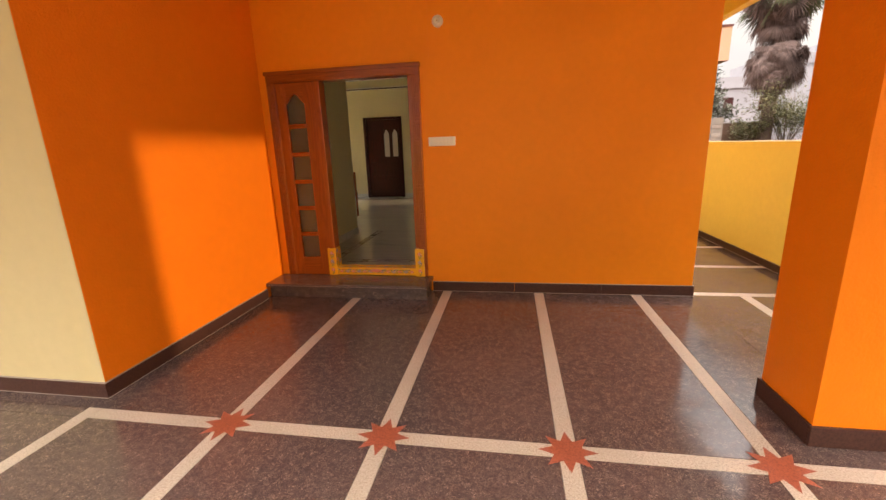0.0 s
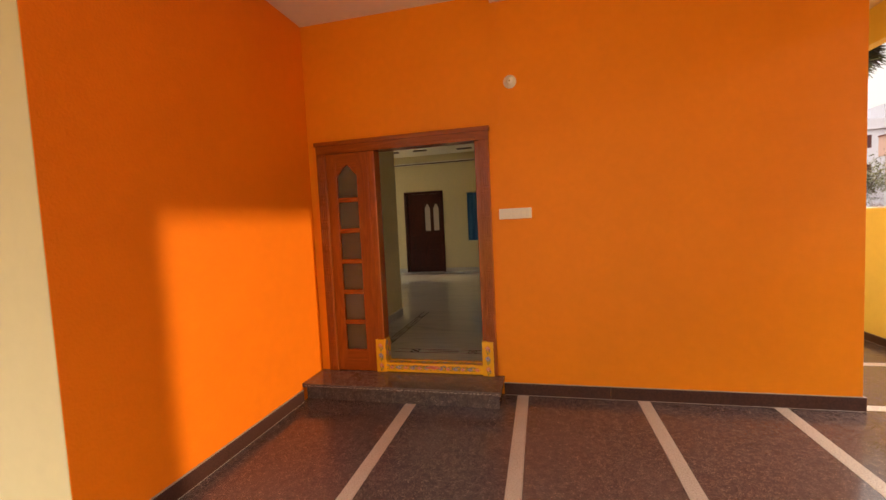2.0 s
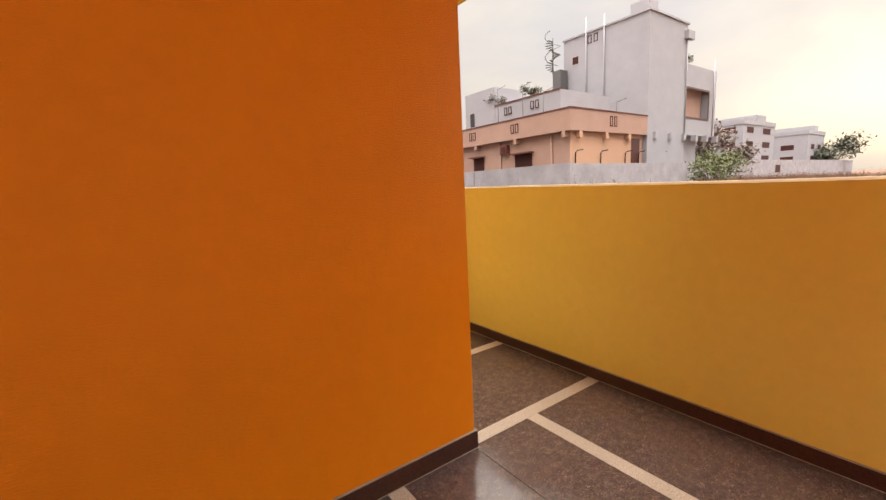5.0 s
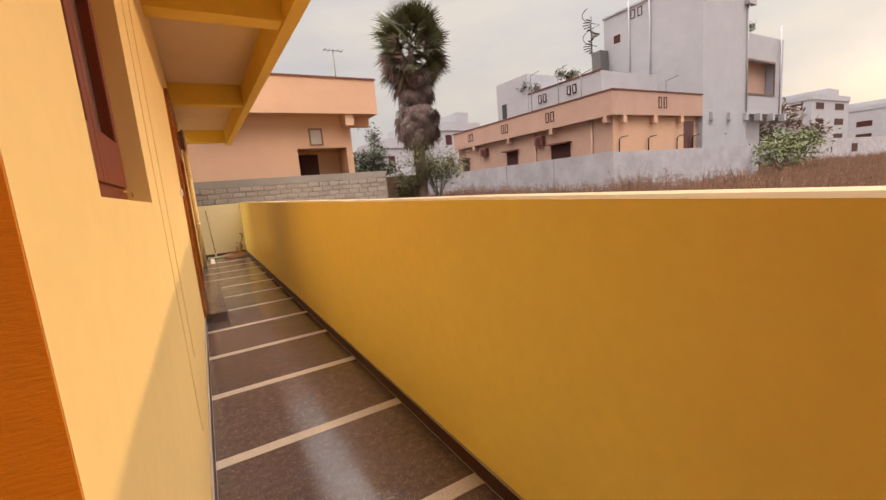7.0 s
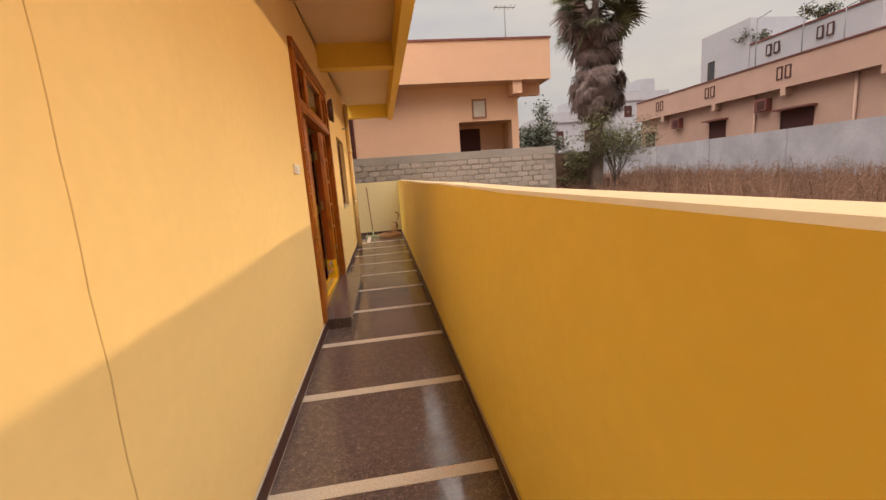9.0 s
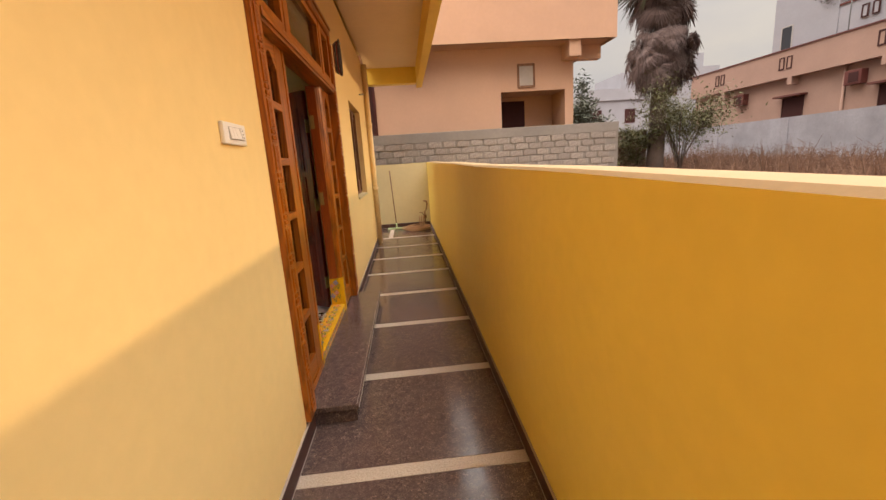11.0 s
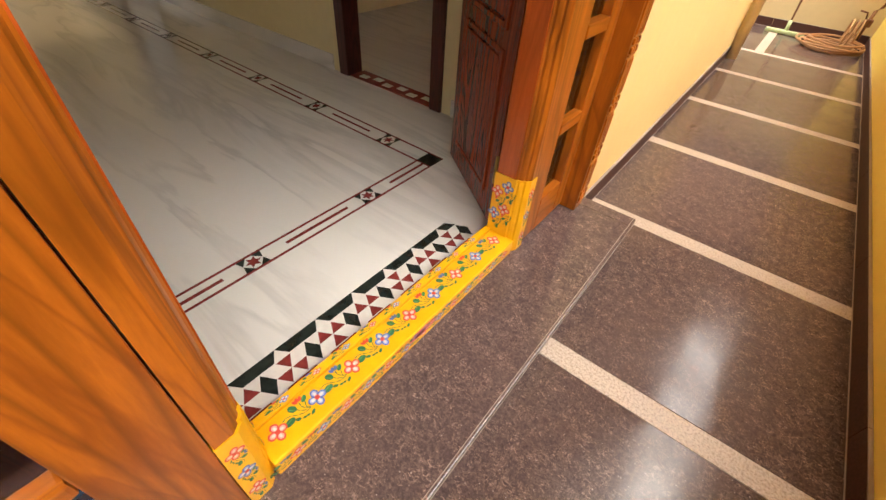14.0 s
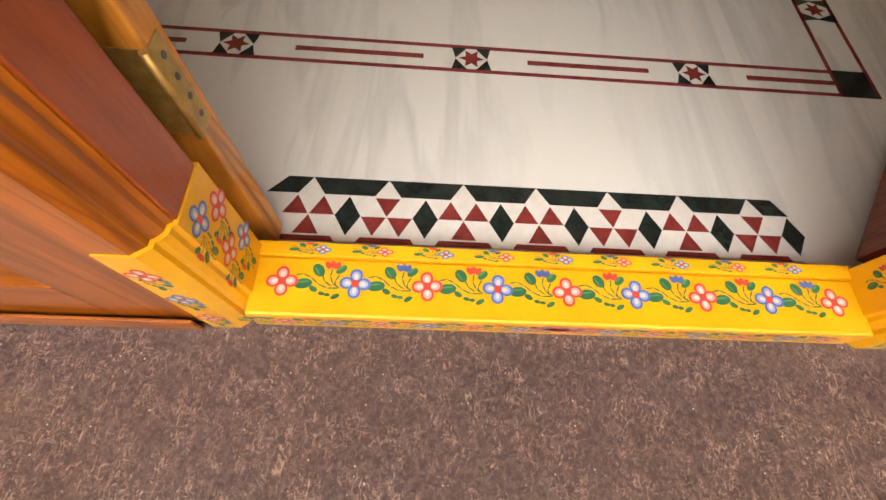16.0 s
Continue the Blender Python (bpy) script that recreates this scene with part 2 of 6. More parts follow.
def marble_material():
    m = Mat("white_marble", 0.12, spec=0.5)
    co = m.coords((0.35, 2.4, 1), (0, 0, 0.35))
    v = m.noise(1.5, 5, 0.55, co, 0.5)
    col = m.ramp(v, [(0.28, (0.55, 0.54, 0.51)), (0.44, (0.70, 0.68, 0.645)), (0.5, (0.50, 0.495, 0.475)), (0.53, (0.71, 0.695, 0.65)), (0.8, (0.74, 0.725, 0.68))])
    col = m.mix(m.span(m.noise(1.0, 3), 0.35, 0.65, 0.2, 0.85), col, (0.70, 0.685, 0.64))
    m.color(col)
    return m.m


MARBLE = marble_material()
MARBLE_RED = plain("red_marble", (0.25, 0.040, 0.035), 0.15, var=0.6, scale=30)
MARBLE_BLACK = plain("green_black_marble", (0.022, 0.030, 0.026), 0.15, var=0.4, scale=25)
MARBLE_WHITE = plain("white_inlay_marble", (0.68, 0.65, 0.60), 0.15, var=0.9)
YELLOW_ENAMEL = plain("yellow_enamel", (0.83, 0.43, 0.006), 0.32, var=0.86, scale=12)
RED_PAINT = plain("red_brush_paint", (0.68, 0.075, 0.05), 0.4)
PINK_PAINT = plain("pink_brush_paint", (0.80, 0.40, 0.36), 0.4)
BLUE_PAINT = plain("blue_brush_paint", (0.10, 0.16, 0.45), 0.4)
PALE_PAINT = plain("white_brush_paint", (0.74, 0.66, 0.60), 0.4)
GREEN_PAINT = plain("green_brush_paint", (0.035, 0.16, 0.07), 0.4)
LOTUS_PAINT = plain("rose_brush_paint", (0.78, 0.16, 0.20), 0.4)
SKY_PAINT = plain("pale_blue_brush_paint", (0.36, 0.44, 0.66), 0.4)
GREEN_LIGHT = plain("light_green_brush_paint", (0.10, 0.27, 0.12), 0.4)
SLATE = plain("dark_grey_metal", (0.085, 0.08, 0.08), 0.6)
GRANITE_DARK = plain("dark_granite", (0.082, 0.036, 0.029), 0.55, var=0.55, scale=90, spec=0.25)
BRASS = plain("worn_brass", (0.52, 0.34, 0.09), 0.42, 0.55, 0.6, 60)
STEEL = plain("steel", (0.55, 0.54, 0.52), 0.3, 0.95, 0.8)
PLASTIC = plain("white_plastic", (0.78, 0.74, 0.68), 0.35, var=0.95)
PLASTIC_GREY = plain("grey_plastic", (0.36, 0.33, 0.31), 0.5)
BLACK = plain("black_rubber", (0.02, 0.018, 0.017), 0.5)
GRILLE = plain("sky_blue_grille_paint", (0.14, 0.34, 0.48), 0.45)
CURTAIN = plain("blue_curtain_cloth", (0.035, 0.16, 0.38), 0.9, var=0.7)
PVC = plain("cream_pvc", (0.78, 0.58, 0.28), 0.45, var=0.92)
MOP = plain("pale_green_plastic", (0.42, 0.52, 0.28), 0.5)
HOSE = plain("brown_hose", (0.42, 0.22, 0.09), 0.5)


def block_material():
    m = Mat("grey_concrete_block", 0.9, spec=0.2)
    n = m.noise(24, 6, 0.7)
    c = m.ramp(n, [(0.3, (0.15, 0.125, 0.105)), (0.5, (0.245, 0.205, 0.175)), (0.72, (0.34, 0.295, 0.255))])
    c = m.mix(m.span(m.random(), 0, 1, 0, 0.5), c, (0.16, 0.13, 0.115))
    m.color(c)
    return m.bump(n, 0.5, 0.01).m


BLOCK = block_material()
MORTAR = paint("rough_mortar", (0.22, 0.19, 0.165), 0.7, 0.95, 30, 0.5)
EARTH = paint("dry_earth", (0.16, 0.095, 0.065), 0.6, 0.95, 12, 0.5)


def leaf_material(name, a, b, rough=0.6):
    m = Mat(name, rough, spec=0.3)
    c = m.mix(m.island(), a, b)
    c = m.mix(m.span(m.noise(3, 3), 0.35, 0.65, 0, 0.5), c, dark(a, 0.6))
    m.color(m.mix(m.span(m.random(), 0, 1, 0, 0.4), c, dark(b, 0.7)))
    return m.m


PALM_GREEN = leaf_material("palm_leaf", (0.030, 0.034, 0.014), (0.088, 0.084, 0.032))
PALM_DEAD = leaf_material("dead_palm_leaf", (0.060, 0.036, 0.032), (0.19, 0.13, 0.115), 0.8)
BUSH_GREEN = leaf_material("bush_leaf", (0.065, 0.070, 0.024), (0.15, 0.135, 0.052))
TREE_GREEN = leaf_material("tree_leaf", (0.055, 0.072, 0.020), (0.13, 0.145, 0.045))
FAR_GREEN = leaf_material("far_tree_leaf", (0.05, 0.06, 0.04), (0.09, 0.09, 0.06))
BARE = leaf_material("bare_twigs", (0.12, 0.092, 0.078), (0.20, 0.16, 0.14), 0.9)
DRY = leaf_material("dry_scrub", (0.11, 0.056, 0.036), (0.22, 0.125, 0.08), 0.9)
BARK = paint("bark", (0.14, 0.10, 0.08), 0.5, 0.95, 30, 0.6)


def glass_material(name, c, rough=0.03):
    m = Mat(name, rough, spec=0.6)
    m.color(c)
    m.b.inputs["Transmission Weight"].default_value = 1.0
    m.b.inputs["IOR"].default_value = 1.45
    return m.m


GLASS = glass_material("window_glass", (0.36, 0.38, 0.54))
GLASS_FROST = glass_material("frosted_glass", (0.80, 0.74, 0.86), 0.35)
CLEAR = {"window_glass"}
GLASS_FAR = plain("dark_pane", (0.03, 0.03, 0.035), 0.1)
# ---- mesh helpers ----
def box(bm, x0, x1, y0, y1, z0, z1, bevel=0.0):
    """Adds a box between two corners; bevel rounds its edges."""
    vs = [bm.verts.new((x, y, z)) for z in (z0, z1) for y in (y0, y1) for x in (x0, x1)]
    fs = [bm.faces.new([vs[i] for i in q]) for q in ((0, 2, 3, 1), (4, 5, 7, 6), (0, 1, 5, 4), (2, 6, 7, 3), (0, 4, 6, 2), (1, 3, 7, 5))]
    if bevel > 0:
        bmesh.ops.bevel(bm, geom=list({e for f in fs for e in f.edges}), offset=bevel, segments=2, affect="EDGES", profile=0.6)
    return bm


def boxes(*spec, bevel=0.0):
    bm = bmesh.new()
    for s in spec:
        box(bm, *s, bevel=bevel)
    return bm


def prism(bm, pts, thick, m):
    """An upright outline (list of 2D points) given thickness along local z, placed by m."""
    n = len(pts)
    lo = [bm.verts.new(m @ Vector((x, y, 0))) for x, y in pts]
    hi = [bm.verts.new(m @ Vector((x, y, thick))) for x, y in pts]
    bm.faces.new(lo[::-1])
    bm.faces.new(hi)
    for i in range(n):
        bm.faces.new((lo[i], lo[(i + 1) % n], hi[(i + 1) % n], hi[i]))
    return bm


def tube(bm, pts, r, sides=8, r2=None):
    """A round bar through points, tapering from r to r2."""
    pts = [Vector(p) for p in pts]
    r2 = r if r2 is None else r2
    rings = []
    for i, p in enumerate(pts):
        d = (pts[min(i + 1, len(pts) - 1)] - pts[max(i - 1, 0)]).normalized()
        a = d.cross(Vector((0.31, 0.17, 0.93))).normalized()
        b = d.cross(a)
        k = r + (r2 - r) * i / max(1, len(pts) - 1)
        rings.append([bm.verts.new(p + k * (math.cos(q) * a + math.sin(q) * b)) for q in [2 * math.pi * j / sides for j in range(sides)]])
    for u, v in zip(rings, rings[1:]):
        for j in range(sides):
            bm.faces.new((u[j], u[(j + 1) % sides], v[(j + 1) % sides], v[j])).smooth = True
    bm.faces.new(rings[0][::-1])
    bm.faces.new(rings[-1])
    return bm


def mesh_of(name, bm, *mats):
    bmesh.ops.recalc_face_normals(bm, faces=bm.faces)
    me = bpy.data.meshes.new(name)
    bm.to_mesh(me)
    bm.free()
    for m in mats:
        me.materials.append(m)
    return me


def part(name, bm, material, parent=None, label=""):
    """Links a bmesh as one mesh object, under a thing or a part if given."""
    mats = material if isinstance(material, (list, tuple)) else [material]
    ob = new(name, mesh_of(name, bm, *mats))
    if parent:
        ob.parent = parent
        if parent.type == "EMPTY":
            ob.matrix_parent_inverse = Matrix.Translation(-parent.location)
    if label:
        ob["label"] = label
    if mats[0].name in CLEAR:
        ob.visible_shadow = False
    return ob


def piece(name, me, parent, m):
    """A further object on a shared mesh, at the pose m, under its parent (which stands at the origin)."""
    ob = new(name, me)
    ob.parent = parent
    ob.matrix_basis = m
    return ob


def thing(name, at, label, category, group="", kind=""):
    e = new(name)
    e.empty_display_size = 0.1
    e.location = at
    return tagged(e, label, category, group, kind)


def setting(name, bm, material, label, category):
    return tagged(part(name, bm, material), label, category, kind="structure")


def wall_boxes(bm, axis, c0, c1, a0, a1, z0, z1, holes=()):
    """A wall across `axis` ('x' or 'y') from c0 to c1 thick, a0..a1 long, with openings (a, b, low, high)."""
    cuts = sorted({a0, a1, *[h[0] for h in holes], *[h[1] for h in holes]})
    for u, v in zip(cuts, cuts[1:]):
        mid = (u + v) / 2
        spans = sorted((h[2], h[3]) for h in holes if h[0] < mid < h[1])
        z = z0
        for lo, hi in spans + [(z1, z1)]:
            if lo > z + 1e-4:
                if axis == "x":
                    box(bm, c0, c1, u, v, z, lo)
                else:
                    box(bm, u, v, c0, c1, z, lo)
            z = max(z, hi)
    return bm


# ---- large structure ----
XL = -4.25          # porch's left wall
XB = 1.19           # boundary wall's inner face
YEND = 11.55        # rear end of the house
YBACK = 13.45       # rear boundary wall
HALL_Z = 0.10       # floor inside
YHALL = 8.08        # far wall of the hall
D1 = (-4.16, -2.59, 0.0, 2.265)
D2 = (5.33, 7.75, 0.0, 2.90)
W1 = (0.46, 1.455, 1.52, 2.78)
W2 = (9.0, 10.35, 1.10, 2.40)


def rise(y):
    return 0.0108 * y


ground = setting("ground", boxes((-400, 600, -400, 700, -0.5, -0.06)), EARTH, "dry brown earth of open plots", "ground")

setting("wall_front", wall_boxes(bmesh.new(), "y", 0.0, 0.12, XL, 0.0, 0, 3.42, [D1]), ORANGE, "bright orange textured porch wall around the main door", "wall")
setting("wall_front_inside", wall_boxes(bmesh.new(), "y", 0.12, 0.23, -9.0, -0.23, 0, 3.45, [D1]), HALL, "pale cream hall wall around the main door", "wall")
setting("wall_side", wall_boxes(bmesh.new(), "x", -0.12, 0.0, 0.12, YEND, 0, 3.44, [W1, D2, W2]), CREAM, "warm cream side wall of the house", "wall")
setting("wall_side_corner", boxes((-0.004, 0.0015, 0.002, 0.1195, 0, 3.04)), CREAM, "warm cream corner of the side wall", "wall")
setting("wall_side_inside", wall_boxes(bmesh.new(), "x", -0.23, -0.12, 0.12, YEND, 0, 3.45, [W1, D2, W2]), HALL, "pale cream inner side wall", "wall")
setting("wall_porch_left", boxes((XL - 0.2, XL, -2.15, 0.0, 0, 3.42)), ORANGE_STIPPLE, "bright orange stippled side wall of the porch", "wall")
W3 = (-5.95, -4.74, 1.06, 2.27)
setting("wall_room_front", wall_boxes(bmesh.new(), "y", -2.153, -1.95, -9.0, XL - 0.003, 0, 3.42, [W3]), CREAM_PALE, "pale cream front wall beside the porch", "wall")
# Unseen opening added in the rear walls so daylight lifts the inner room.
WR_FILL = (-1.7, -0.6, 1.0, 2.3)
setting("wall_rear", wall_boxes(bmesh.new(), "y", YEND, YEND + 0.2, -9.0, -0.002, 0, 3.44, [WR_FILL]), CREAM, "cream rear wall of the house", "wall")
# Unseen openings added on the far side, sized to brighten the hall with daylight.
LW_FILL = [(2.8, 4.6, 0.9, 2.4), (5.5, 7.5, 0.7, 2.6)]
setting("wall_left_outer", wall_boxes(bmesh.new(), "x", -9.2, -9.0, -2.15, YEND + 0.2, 0, 3.45, LW_FILL), CREAM_PALE, "plain cream wall on the far side of the house", "wall")

# boundary walls with slightly rising top
def boundary(name, x0, x1, y0, y1, mat, label):
    bm = bmesh.new()
    n = 12
    rows = []
    for i in range(n + 1):
        y = y0 + (y1 - y0) * i / n
        z = 1.413 + rise(max(y, -3)) + 0.004 * math.sin(y * 1.7)
        rows.append([bm.verts.new(v) for v in ((x0, y, -0.05), (x0, y, z - 0.012), (x0 + 0.012, y, z), (x1 - 0.012, y, z), (x1, y, z - 0.012), (x1, y, -0.05))])
    for a, b in zip(rows, rows[1:]):
        for j in range(5):
            bm.faces.new((a[j], b[j], b[j + 1], a[j + 1])).material_index = int(1 <= j <= 3)
    bm.faces.new(rows[0])
    bm.faces.new(rows[-1][::-1])
    return setting(name, bm, mat, label, "wall")


boundary("wall_boundary", XB + 0.012, XB + 0.16, -8.0, YBACK, [YELLOW, COPING], "deep yellow painted boundary wall of the side passage")
setting("wall_boundary_rear", boxes((-9.0, XB + 0.16, YBACK, YBACK + 0.15, -0.05, 1.545)), CREAM_PALE, "pale cream boundary wall closing the passage", "wall")
setting("wall_boundary_front", boxes((-12.5, XB + 0.16, -8.15, -8.0, -0.05, 1.4)), YELLOW, "plain yellow boundary wall before the house", "wall")
setting("wall_boundary_left", boxes((-12.65, -12.5, -8.15, YBACK + 0.15, -0.05, 1.4)), YELLOW, "plain yellow boundary wall beside the house", "wall")

# porch pillar
pillar = thing("porch_pillar", (-0.1, -1.91, 0), "square orange stippled porch pillar with dark granite skirting", "pillar")
part("shaft", boxes((-0.285, 0.10, -2.12, -1.70, 0, 3.05)), ORANGE_STIPPLE, pillar)
for s in ((-0.30, 0.115, -2.138, -2.12), (-0.30, 0.115, -1.70, -1.683), (-0.30, -0.285, -2.12, -1.70), (0.10, 0.115, -2.12, -1.70)):
    part("skirting_slab", boxes((*s, 0, 0.105), bevel=0.003), GRANITE_DARK, pillar, "dark granite skirting slab")

# porch ceiling: slab with a raised tray, shallow rib and a deep side beam, in one mesh
# Unseen front edge of the roof, placed to set the porch's daylight.
YP = -4.2
bm = bmesh.new()
box(bm, XL, -3.74, YP, 0.0, 3.31, 3.42)
box(bm, -3.74, -2.54, -0.50, 0.0, 3.31, 3.42)
box(bm, -3.74, -2.54, YP, YP + 0.5, 3.31, 3.42)
box(bm, -3.74, -2.54, YP + 0.5, -0.50, 3.42, 3.5)
box(bm, -2.12, -0.34, -0.50, 0.0, 3.31, 3.42)
box(bm, -2.12, -0.34, YP, YP + 0.5, 3.31, 3.42)
box(bm, -2.12, -0.34, YP + 0.5, -0.50, 3.42, 3.5)
box(bm, -2.54, -2.12, YP, 0.0, 3.24, 3.42)
setting("ceiling", bm, WHITE, "white porch ceiling with raised trays", "ceiling")
setting("ceiling_side", boxes((0.0, XB - 0.12, YP, 0.12, 3.40, 3.5)), SOFFIT, "cream underside of the porch eave", "ceiling")
setting("beam_porch", boxes((-0.34, 0.0, YP, -0.002, 2.96, 3.5)), WHITE, "white porch beam over the pillar", "beam")
# Added out of view: keeps sky light off the front room's wall and floor.
setting("ceiling_front_shade", boxes((-9.2, XL - 0.002, YP, -2.154, 3.42, 3.5)), WHITE, "unseen white soffit added to shade the front room", "ceiling")
setting("beam_porch_front", boxes((-9.4, XB, YP - 0.25, YP, 2.95, 3.6)), YELLOW, "yellow front beam of the porch roof", "beam")


def eave(name, x0, x1, y0, y1, lo, hi, mat, label, step=1.0):
    bm = bmesh.new()
    v = [bm.verts.new((x, y, z + 0.016 * max(y, 0))) for y in (y0, y1) for x, z in ((x0, lo), (x1, lo), (x1, hi), (x0, hi))]
    for q in ((0, 1, 2, 3), (7, 6, 5, 4), (0, 4, 5, 1), (1, 5, 6, 2), (2, 6, 7, 3), (3, 7, 4, 0)):
        bm.faces.new([v[i] for i in q])
    return setting(name, bm, mat, label, "beam")


eave("eave_slab", 0.0, XB - 0.12, 0.12, 13.0, 3.38, 3.5, SOFFIT, "dull cream underside of the roof overhang")
eave("beam_eave_edge", XB - 0.12, XB, YP, 13.0, 2.985, 3.62, SOFFIT_YELLOW, "yellow edge beam of the roof overhang")
for yb in (0.02, 3.6, 7.5, 12.75):
    eave("beam_eave_cross", 0.002, XB - 0.122, yb, yb + 0.23, 3.05, 3.39, SOFFIT_YELLOW, "yellow cross beam under the roof overhang")
# Roof is stretched left past the porch, out of view, for the same shade.
setting("roof", boxes((-9.4, XB - 0.01, -2.15, YEND + 0.2, 3.62, 3.75), (-9.4, XB - 0.01, YP - 0.25, -2.15, 3.62, 3.75)), CREAM, "flat concrete roof slab", "roof")
setting("ceiling_hall", boxes((-9.0, -0.23, 0.23, YEND, 3.45, 3.55), (-9.0, XL - 0.2, -1.95, 0.23, 3.45, 3.55)), HALL_CEILING, "pale plastered hall ceiling", "ceiling")

# hall inside
setting("floor_hall", boxes((-9.0, -0.231, 0.231, YEND, 0.0, HALL_Z)), MARBLE, "polished white marble hall floor with grey veins", "floor")
setting("floor_sill", boxes((-0.231, -0.16, 5.95, 7.45, 0.0, HALL_Z), (-3.64, -2.68, 0.12, 0.231, 0.0, HALL_Z)), MARBLE, "white marble at the door sills", "floor")
HD1 = (-5.98, -4.96, HALL_Z, 2.36)
HD2 = (-2.05, -1.10, HALL_Z, 2.30)
HW = (-4.20, -3.0, 0.97, 2.33)
setting("wall_hall_far", wall_boxes(bmesh.new(), "y", YHALL, YHALL + 0.15, -9.0, -0.231, HALL_Z, 3.45, [HD1, HD2, HW]), HALL, "pale yellow-green far wall of the hall", "wall")
setting("wall_hall_left", wall_boxes(bmesh.new(), "x", -9.0, -8.85, 0.231, YHALL, HALL_Z, 3.45, LW_FILL), HALL, "pale cream wall of the hall", "wall")
NICHE = (0.42, 1.35, 0.95, 2.05)
setting("wall_hall_partition", wall_boxes(bmesh.new(), "x", -4.55, -4.33, 0.231, 2.55, HALL_Z, 3.45, [NICHE]), HALL, "pale green partition wall with shelf niche", "wall")
setting("wall_niche_back", boxes((-4.57, -4.55, 0.40, 1.37, 0.93, 2.07)), HALL, "pale back of the shelf niche", "wall")
for z in (1.30, 1.67):
    setting("shelf", boxes((-4.54, -4.31, 0.42, 1.35, z, z + 0.025)), HALL, "thin pale shelf in the wall niche", "shelf")
setting("wall_bedroom_back", box(wall_boxes(bmesh.new(), "y", 10.8, 10.9, -3.2, -0.231, HALL_Z, 3.45, [WR_FILL]), -3.3, -3.2, YHALL + 0.15, 10.9, HALL_Z, 3.45), HALL, "plain wall of the inner room", "wall")
# ---- floor outside: slabs and strips ----
SW = 0.046
floor = setting("floor", boxes((-12.5, XB + 0.012, -8.0, YBACK, -0.05, -0.012)), GROUT, "polished brown granite slabs with cream terrazzo strips", "floor")
SX = [-4.22, -3.293, -2.385, -1.445, -0.51, 0.48]
SY = [-2.31, 0.055] + [0.05 + 0.9925 * i for i in range(1, 13)]


def slab(x0, x1, y0, y1, mat=GRANITE, name="granite_slab", top=0.0):
    g = 0.0015
    part(name, boxes((x0 + g, x1 - g, y0 + g, y1 - g, -0.011, top)), mat, floor)
def floors():
    """Fills the grid of strips with granite slabs, round the house."""
    xe = XB + 0.01
    # porch field
    xs = [-12.4, *SX, xe]
    for i, (a, b) in enumerate(zip(xs, xs[1:])):
        u, v = (a + SW if i else a), (b - SW if b != xe else b)
        for y0, y1 in ((-8.0, -4.66), (-4.66 + SW, -2.31 - SW)):
            slab(u, v, y0, y1)
        if not i:
            slab(-12.4, -4.22 + SW, -2.31 + SW, -2.153)
            slab(-12.4, -4.22 - SW, -2.31 - SW, -2.31 + SW)
        if i:
            top = 0.055 - SW if b == xe else (-0.0 if a < 0 and b <= 0 else 0.055 - SW)
            if b == 0.48:
                slab(u, 0.0, -2.31 + SW, 0.0)
                slab(0.0, v, -2.31 + SW, 0.055 - SW)
            else:
                slab(u, v, -2.31 + SW, top)
                if a == SX[0]:
                    slab(XL, u, -2.152, top)
    for x in SX:
        top = 0.055 - SW if x > 0 else 0.0
        if x > -4.0:
            slab(x - SW, x + SW, -2.31 + SW, top, STRIP, "terrazzo_strip")
        slab(x - SW, x + SW, -8.0, -2.31 + (-SW if x > -4 else SW), STRIP, "terrazzo_strip")
    xx = [-4.22 + SW] + [q for x in SX[1:] for q in (x - SW, x + SW)] + [xe]
    for a, b in zip(xx[0::2], xx[1::2]):
        slab(a, b, -2.31 - SW, -2.31 + SW, STRIP, "terrazzo_strip")
    for x in SX[1:]:
        slab(x - SW, x + SW, -2.31 - SW, -2.31 + SW, STRIP, "terrazzo_strip", -0.004)
    # passage
    ys = SY[1:]
    for i, y in enumerate(ys):
        x0 = 0.0 if y < YEND else -9.0
        slab(x0, xe, y - SW, y + SW, STRIP, "terrazzo_strip")
        y1 = ys[i + 1] - SW if i + 1 < len(ys) else YBACK
        x0 = 0.0 if y + 0.5 < YEND else -9.0
        if 11.5 < y:
            slab(-9.0, 0.2, y + SW, y1)
            slab(0.2 + 2 * SW, xe, y + SW, y1)
            slab(0.2, 0.2 + 2 * SW, y + SW, y1, STRIP, "terrazzo_strip")
        else:
            slab(0.0, xe, y + SW, y1)


floors()


def star(bm, cx, cy, r1, r2, z, n=8, turn=0.0):
    pts = []
    for i in range(2 * n):
        r = r1 if i % 2 == 0 else r2
        a = turn + math.pi * i / n
        pts.append(bm.verts.new((cx + r * math.cos(a), cy + r * math.sin(a), z)))
    c = bm.verts.new((cx, cy, z))
    for i in range(2 * n):
        bm.faces.new((c, pts[i], pts[(i + 1) % (2 * n)]))
    return bm


for x in SX[1:]:
    bm = bmesh.new()
    box(bm, x - 0.001, x + 0.001, -2.311, -2.309, -0.01, 0.0)
    star(bm, x, -2.31, 0.145, 0.075, 0.0022)
    part("star_inlay", bm, STAR_RED, floor, "terracotta eight-pointed star inlay")

# skirtings of dark granite in slabs
skirt = tagged(new("baseboard"), "dark granite skirting slabs along the walls", "skirting", kind="structure")


